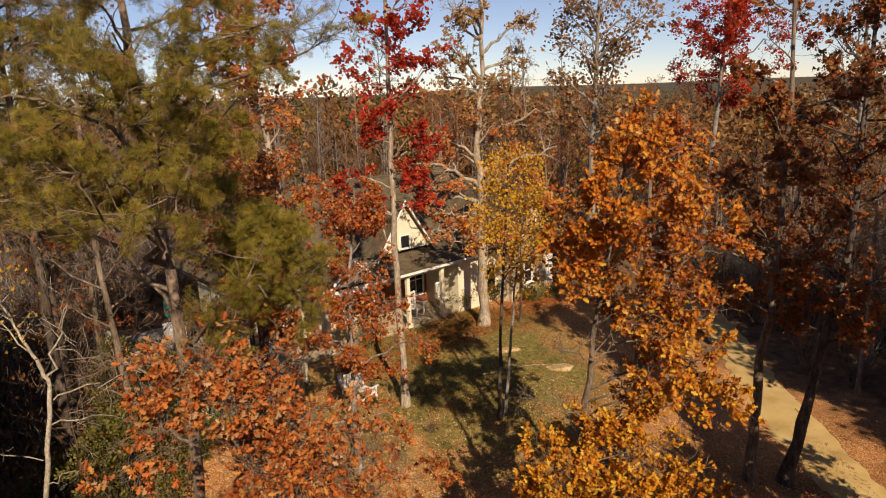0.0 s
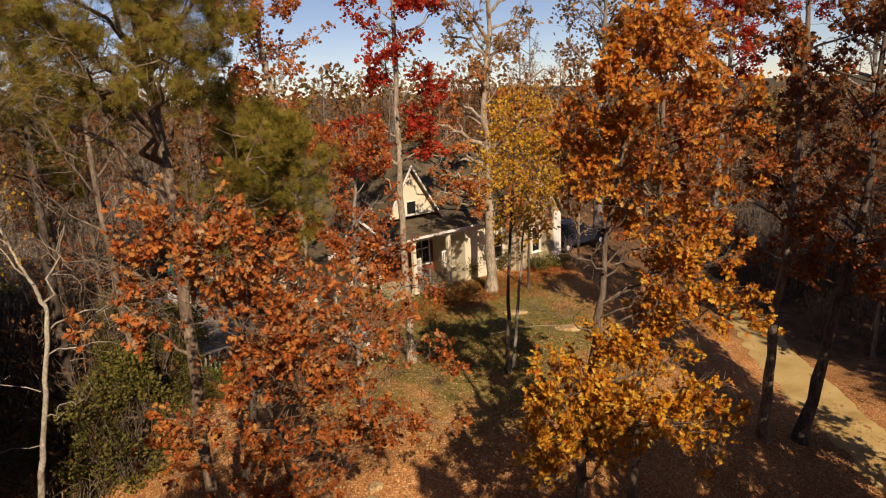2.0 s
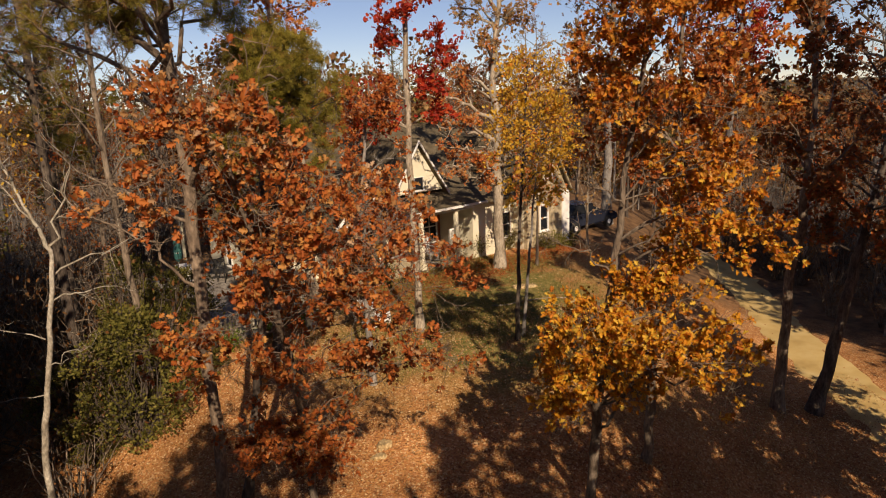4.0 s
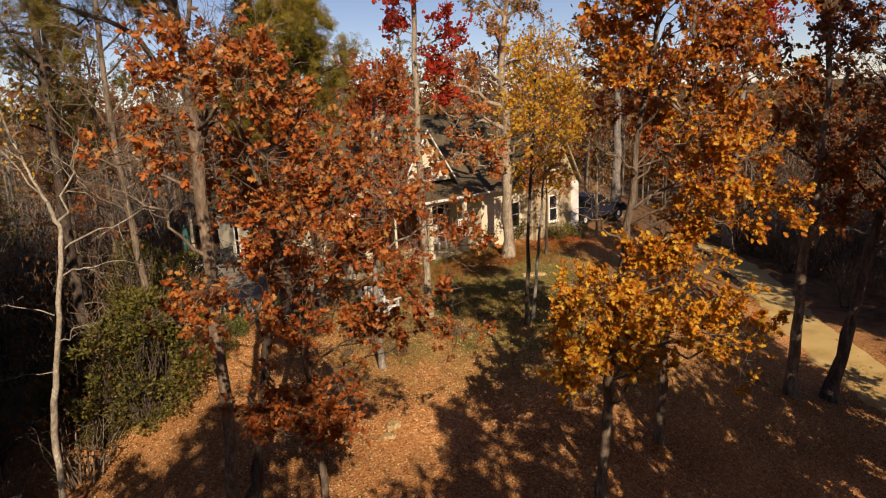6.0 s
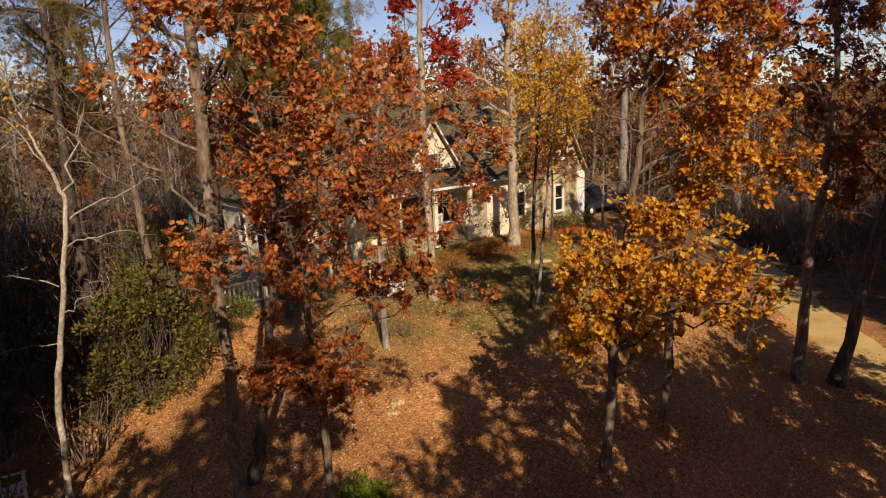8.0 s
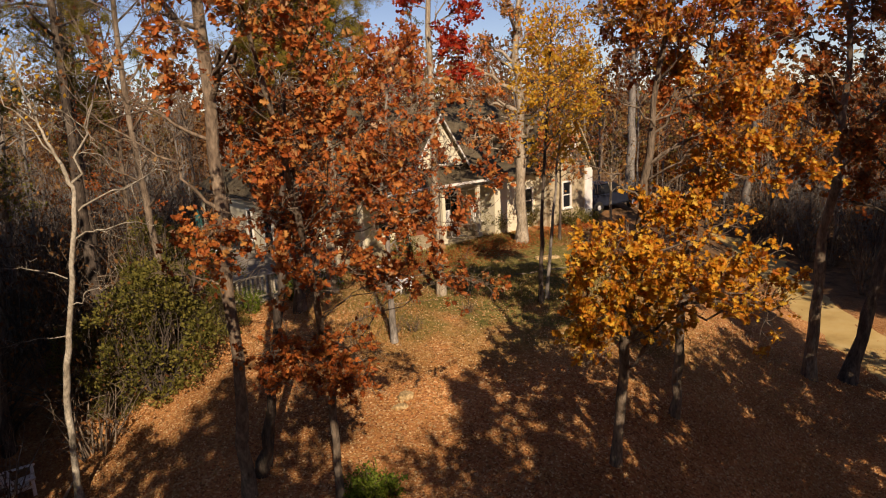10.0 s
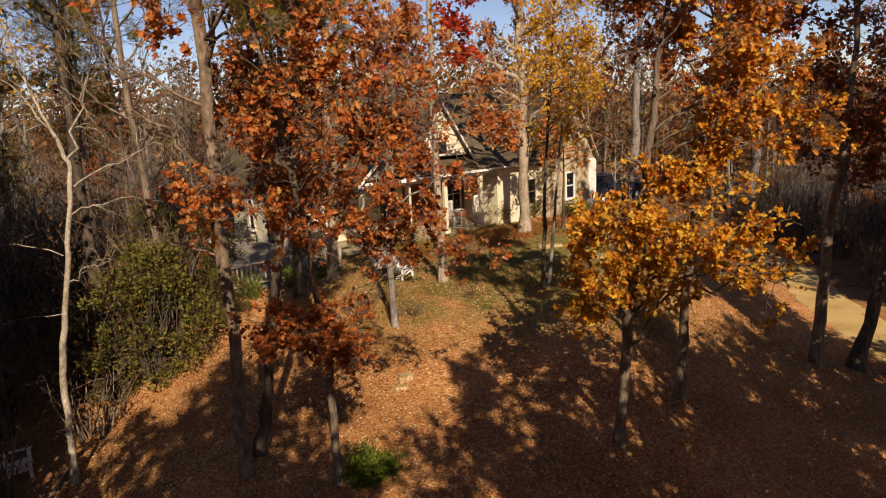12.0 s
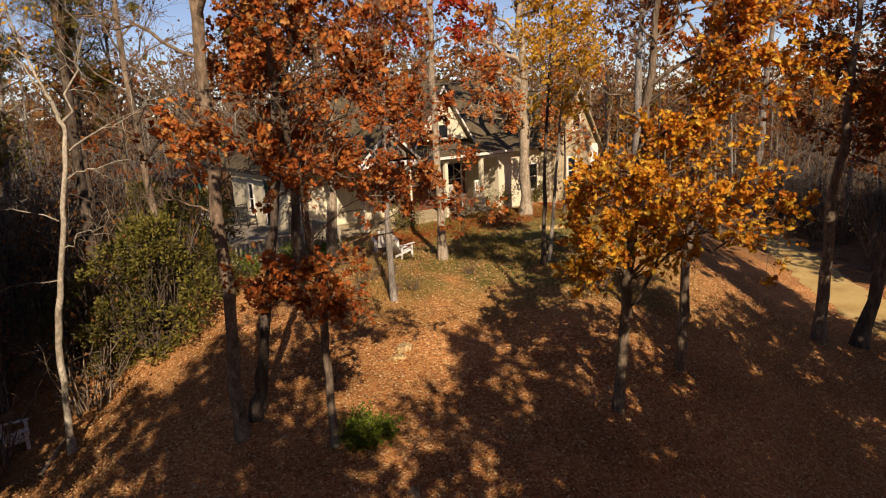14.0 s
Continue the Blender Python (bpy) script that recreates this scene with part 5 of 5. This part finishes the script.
def lounge_chair(x, y, turn, label):
    """A low slatted garden chair with a sloping back."""
    c = thing("garden_chair", ground_m(x, y, turn, 0.85), label, "chair", "chairs on the lawn")
    for i in range(5):
        part("seat_slat", boxes((-0.3, 0.3, -0.35 + i * 0.12, -0.25 + i * 0.12, 0.33 - i * 0.02, 0.355 - i * 0.02), bevel=0.004), M_WHITE, c)
    for i in range(5):
        bm = boxes((-0.30 + i * 0.122, -0.19 + i * 0.122, -0.012, 0.012, 0.0, 0.78 + (0.06 if i == 2 else 0)), bevel=0.004)
        bmesh.ops.transform(bm, matrix=pose(0, 0.24, 0.27, -26), verts=bm.verts)
        part("back_slat", bm, M_WHITE, c)
    for sx in (-1, 1):
        part("arm", boxes((sx * 0.42 - 0.06, sx * 0.42 + 0.06, -0.4, 0.36, 0.52, 0.545), bevel=0.006), M_WHITE, c)
        part("leg", boxes((sx * 0.36 - 0.02, sx * 0.36 + 0.02, -0.36, -0.27, -0.03, 0.518), bevel=0.004), M_WHITE, c)
        bm = boxes((sx * 0.335 - 0.014, sx * 0.335 + 0.014, -0.36, 0.52, 0.16, 0.25), bevel=0.004)
        bmesh.ops.transform(bm, matrix=pose(0, 0, 0.03, -8), verts=bm.verts)
        part("side_rail", bm, M_WHITE, c)
        part("leg", boxes((sx * 0.36 - 0.02, sx * 0.36 + 0.02, 0.2, 0.28, -0.03, 0.518), bevel=0.004), M_WHITE, c)
    return c


lounge_chair(-2.35, 20.7, 2.5, "white wooden garden chair on the lawn")
lounge_chair(-2.9, 21.3, 3.4, "white wooden garden chair half behind a trunk")


def rocking_chair(m):
    c = thing("rocking_chair", m, "white wooden rocking chair on the porch", "chair", "chairs on the porch")
    for sx in (-0.26, 0.26):
        bm = bmesh.new()
        rings = []
        for i in range(7):
            a = -0.45 + i * 0.18
            z = 0.02 + 0.12 * a * a
            rings.append([bm.verts.new(v) for v in ((sx - 0.02, a, z), (sx + 0.02, a, z), (sx + 0.02, a, z + 0.04), (sx - 0.02, a, z + 0.04))])
        for p, q in zip(rings, rings[1:]):
            for k in range(4):
                bm.faces.new((p[k], p[(k + 1) % 4], q[(k + 1) % 4], q[k]))
        bm.faces.new(rings[0][::-1])
        bm.faces.new(rings[-1])
        part("rocker", bm, M_WHITE, c)
        for dy in (-0.24, 0.24):
            part("leg", boxes((sx - 0.022, sx + 0.022, dy - 0.022, dy + 0.022, 0.06, 0.64 if dy > 0 else 0.42)), M_WHITE, c)
        part("arm", boxes((sx - 0.04, sx + 0.04, -0.25, 0.3, 0.645, 0.67), bevel=0.005), M_WHITE, c)
        part("back_post", boxes((sx - 0.022, sx + 0.022, -0.29, -0.245, 0.42, 1.12)), M_WHITE, c)
    part("seat", boxes((-0.28, 0.28, -0.26, 0.27, 0.40, 0.435), bevel=0.006), M_WHITE, c)
    for i in range(5):
        part("back_slat", boxes((-0.21 + i * 0.095, -0.17 + i * 0.095, -0.28, -0.26, 0.44, 1.06)), M_WHITE, c)
    part("top_rail", boxes((-0.24, 0.24, -0.285, -0.25, 1.061, 1.14)), M_WHITE, c)
    return c


for s_, d_, r_ in ((7.4, -1.7, 0.2), (5.6, -1.9, -0.2)):
    rocking_chair(HM @ pose(s_, d_, FLOOR, 0, 0, math.degrees(r_)))

# closed umbrella with its base, beside a covered grill on the deck
um = thing("patio_umbrella", HM @ Matrix.Translation((15.9, -8.7, DZ)) @ Matrix.Scale(0.72, 4), "closed teal canvas umbrella on the deck", "umbrella")
part("pole", lathe([(0.02, 0.0), (0.02, 2.35)], 8), M_RAIL, um)
part("base", lathe([(0.24, 0.0), (0.24, 0.05), (0.06, 0.09), (0.04, 0.2)], 14), M_IRON, um)
fold = bmesh.new()
rings = []
for r_, z_ in [(0.05, 0.75), (0.17, 0.95), (0.19, 1.4), (0.14, 1.9), (0.06, 2.3), (0.02, 2.42)]:
    rings.append([fold.verts.new((r_ * (1 + 0.22 * (i % 2)) * math.cos(i * math.pi / 8), r_ * (1 + 0.22 * (i % 2)) * math.sin(i * math.pi / 8), z_)) for i in range(16)])
for a_, b_ in zip(rings, rings[1:]):
    for i in range(16):
        fold.faces.new((a_[i], a_[(i + 1) % 16], b_[(i + 1) % 16], b_[i]))
part("canopy", fold, M_TEAL, um, "folded teal canvas")
part("tie", lathe([(0.18, 1.28), (0.195, 1.3), (0.195, 1.36), (0.18, 1.38)], 14), M_WHITE, um)

gr = thing("storage_box", HM @ Matrix.Translation((16.1, -7.5, DZ)), "pale deck box beside the umbrella", "box")
part("body", boxes((-0.3, 0.3, -0.55, 0.55, 0.0, 0.5), bevel=0.02), M_WHITE, gr)
part("lid", boxes((-0.33, 0.33, -0.58, 0.58, 0.502, 0.57), bevel=0.025), M_WHITE, gr)


def patio_chair(s_, d_, turn):
    c = thing("patio_chair", HM @ pose(s_, d_, DZ, 0, 0, turn), "dark metal patio chair on the deck", "chair", "chairs on the deck")
    for sx in (-0.24, 0.24):
        for sy in (-0.22, 0.22):
            part("leg", boxes((sx - 0.014, sx + 0.014, sy - 0.014, sy + 0.014, 0.0, 0.43)), M_IRON, c)
        part("arm", boxes((sx - 0.02, sx + 0.02, -0.24, 0.24, 0.62, 0.64)), M_IRON, c)
        part("arm_post", boxes((sx - 0.012, sx + 0.012, 0.18, 0.205, 0.43, 0.62)), M_IRON, c)
        part("back_post", boxes((sx - 0.014, sx + 0.014, -0.255, -0.23, 0.432, 0.95)), M_IRON, c)
    part("seat", boxes((-0.25, 0.25, -0.23, 0.25, 0.43, 0.455), bevel=0.008), M_IRON, c)
    for i in range(6):
        part("back_bar", boxes((-0.19 + i * 0.075, -0.175 + i * 0.075, -0.25, -0.235, 0.456, 0.93)), M_IRON, c)
    part("top_rail", boxes((-0.225, 0.225, -0.255, -0.23, 0.93, 0.96)), M_IRON, c)
    return c


patio_chair(15.2, -7.6, 160)
patio_chair(15.0, -5.9, 20)
pt = thing("patio_table", HM @ Matrix.Translation((15.1, -6.75, DZ)), "round dark metal patio table on the deck", "table")
part("tabletop", lathe([(0.42, 0.70), (0.45, 0.705), (0.45, 0.72), (0.42, 0.725)], 20), M_IRON, pt)
part("pedestal", lathe([(0.2, 0.0), (0.18, 0.03), (0.03, 0.06), (0.03, 0.70)], 12), M_IRON, pt)


# rocks on the slope
def rock(x, y, sx, sy, sz, turn, seed):
    rngr = np.random.default_rng(seed)
    bm = bmesh.new()
    bmesh.ops.create_icosphere(bm, subdivisions=3, radius=1.0)
    off = Vector(rngr.uniform(0, 50, 3))
    for v in bm.verts:
        v.co *= 1 + 0.35 * noise.noise(v.co * 1.3 + off) + 0.1 * noise.noise(v.co * 4 + off)
        v.co = Vector((v.co.x * sx, v.co.y * sy, max(-0.3, min(v.co.z, 0.6)) * sz))
    me = bpy.data.meshes.new("rock")
    bm.to_mesh(me)
    bm.free()
    me.materials.append(M_ROCK)
    ob = new("rock", me)
    ob.matrix_world = ground_m(x, y, turn)
    return tagged(ob, "pale flat rock among fallen leaves", "rock", "rocks on the slope")


rock(-1.45, 13.95, 0.19, 0.14, 0.2, 0.3, 1)
rock(-1.52, 13.55, 0.2, 0.1, 0.14, 0.2, 2)
rock(2.9, 24.3, 0.5, 0.2, 0.2, 0.1, 4)
rock(4.6, 22.6, 0.55, 0.25, 0.2, 0.2, 5)
rock(-0.75, 9.1, 0.1, 0.16, 0.1, 0.6, 6)

# bright green shrub on the slope, shrubs at the house and deck
bush("low_shrub", "low bright green shrub on the leafy slope", M_GRASSY, M_BARK, 0.5, 0.75, 30, 3000, 0.055, 81, ground_m(-1.7, 10.7))
for x, y, h_, w_, n_, sd in [(4.6, 30.2, 0.7, 0.8, 1500, 82), (5.6, 31.0, 0.6, 0.7, 1200, 83), (1.2, 29.6, 1.0, 0.8, 1500, 84), (2.6, 30.6, 0.9, 0.7, 1300, 85), (-2.6, 25.3, 0.9, 0.6, 1300, 86)]:
    bush("garden_shrub", "clipped dark green shrub against the house", M_OLIVE, M_BARK, h_, w_, 20, n_, 0.06, sd, ground_m(x, y), group="shrubs along the house")
for s_, d_, sd in ((16.6, 1.4, 87), (15.4, 1.4, 88), (18.0, 1.5, 89)):
    p_ = hp(s_, d_)
    bush("garden_shrub", "leafy green shrub before the deck rail", M_GRASSY, M_BARK, 0.7, 0.5, 16, 900, 0.06, sd, ground_m(p_.x, p_.y), group="shrubs before the deck")


# vehicles
def wheel(name, parent, x, y, z, r=0.33):
    bm = lathe([(r * 0.62, -0.1), (r * 0.95, -0.1), (r, -0.06), (r, 0.06), (r * 0.95, 0.1), (r * 0.62, 0.1)], 18)
    bmesh.ops.transform(bm, matrix=pose(x, y, z, 90, 0, 90), verts=bm.verts)
    w = part("wheel", bm, M_RUBBER, parent)
    bm = lathe([(r * 0.3, -0.105), (r * 0.6, -0.09), (r * 0.6, 0.09), (r * 0.3, 0.105)], 14)
    bmesh.ops.transform(bm, matrix=pose(x, y, z, 90, 0, 90), verts=bm.verts)
    part("rim", bm, M_WHITE, w)
    return w


def car(m, paint, label):
    """A saloon, nose along +y: lower body, cabin, windows, lamps and wheels."""
    c = thing("car", m, label, "car")
    prof = [(-2.2, 0.35), (-2.25, 0.7), (-2.1, 0.95), (-1.5, 1.0), (1.0, 0.95), (1.9, 0.82), (2.2, 0.65), (2.2, 0.35)]
    bm = prism(prof, -0.85, 0.85)
    bmesh.ops.transform(bm, matrix=pose(0, 0, 0, 0, 0, 90), verts=bm.verts)
    bmesh.ops.bevel(bm, geom=list(bm.edges), offset=0.06, segments=2, affect="EDGES")
    part("body", bm, paint, c)
    bm = prism([(-1.6, 0.97), (-1.1, 1.42), (0.2, 1.45), (0.95, 0.95)], -0.72, 0.72)
    bmesh.ops.transform(bm, matrix=pose(0, 0, 0, 0, 0, 90), verts=bm.verts)
    bmesh.ops.bevel(bm, geom=list(bm.edges), offset=0.05, segments=2, affect="EDGES")
    part("cabin", bm, M_GLASS, c, "dark glazed cabin")
    part("roof_panel", boxes((-0.62, 0.62, -1.05, 0.2, 1.44, 1.475), bevel=0.012), paint, c)
    for sx in (-0.82, 0.82):
        for sy in (-1.35, 1.35):
            wheel("wheel", c, sx, sy, 0.33)
        part("headlight", boxes((sx * 0.72 - 0.15, sx * 0.72 + 0.15, 2.14, 2.22, 0.6, 0.72), bevel=0.02), M_WHITE, c)
        part("tail_light", boxes((sx * 0.8 - 0.12, sx * 0.8 + 0.12, -2.27, -2.2, 0.72, 0.86), bevel=0.02), M_DOOR, c)
    return c


car(ground_m(6.9, 35.0, radians(-50)), M_DARKCAR, "dark parked car beyond the bay of the house")

lounge_chair(-10.45, 13.3, 2.2, "white wooden garden chair in deep shade by the woods")

# fallen boughs and litter
for k, (x0, y0, x1, y1, r_) in enumerate([(-8.8, 11.7, -9.2, 13.3, 0.06), (-0.5, 8.3, -0.2, 9.0, 0.03), (-3.2, 19.0, -1.4, 19.6, 0.03), (1.5, 22.2, 4.6, 22.9, 0.03)]):
    tb = Tubes()
    rngb = np.random.default_rng(90 + k)
    w_ = np.linspace(0, 1, 7)
    px_, py_ = x0 + (x1 - x0) * w_, y0 + (y1 - y0) * w_ + rngb.normal(size=7) * 0.06
    tb.add(np.stack([px_, py_, ground_z(px_, py_) + r_ * 0.8], -1), np.linspace(r_, r_ * 0.4, 7), 6)
    tagged(tb.build("fallen_branch", M_PALE), "bare fallen branch lying on leaves", "branch", "fallen branches")

rng = np.random.default_rng(10)
N = 84000
lx = np.concatenate([rng.uniform(-9.5, 14, N), rng.uniform(-7, 9, 5000)])
ly = np.concatenate([7 + 15 * rng.random(N) ** 1.3, rng.uniform(18, 30, 5000)])
lit = np.stack([lx, ly, ground_z(lx, ly) + 0.03 + 0.03 * rng.random(len(lx))], -1)
flat = rng.normal(size=(len(lx), 3)) * np.array([1, 1, 0.3])
lab = "fallen autumn leaves strewn over the slope"
for k, m_ in enumerate((M_LITTER, M_LITTER, M_TAN)):
    tagged(leaves("fallen_leaves", lit[k::3], 0.044, "oval", m_, rng, up=0.0, dirs=flat[k::3], face=2.0), lab, "leaves", kind="stuff")

# thin lawn grass
N = 44000
lx, ly = rng.normal(0.8, 3.4, N), rng.uniform(16.5, 29.5, N)
pat = np.sin(lx * 1.1 + ly * 0.6) + np.sin(lx * 0.5 - ly * 0.9 + 1.0) + rng.normal(0, 0.5, N) > 0.1
lx, ly = lx[pat], ly[pat]
M_STRAW = leaf_mat("dry_grass", [(0.12, 0.125, 0.03), (0.24, 0.20, 0.055), (0.36, 0.28, 0.10), (0.14, 0.16, 0.035)])
tagged(leaves("lawn_grass", np.stack([lx, ly, ground_z(lx, ly) - 0.01], -1), 0.13, "needle", M_STRAW, rng, up=2.2), "thin dry olive lawn grass", "grass", kind="stuff")

# pine straw in the beds before the porch
N = 7000
bs, bd = rng.uniform(1.0, 13.0, N), rng.normal(0.9, 0.8, N)
bx = HO.x - HU.x * bs + HN.x * bd
by = HO.y - HU.y * bs + HN.y * bd
keep = bd > -0.7
bx, by = bx[keep], by[keep]
dirs = rng.normal(size=(len(bx), 3)) * np.array([1, 1, 0.15])
tagged(leaves("pine_straw", np.stack([bx, by, ground_z(bx, by) + 0.03], -1), 0.2, "needle", M_RUST, rng, up=0.0, dirs=dirs, face=1.5), "red-brown pine straw in the beds along the porch", "straw", kind="stuff")
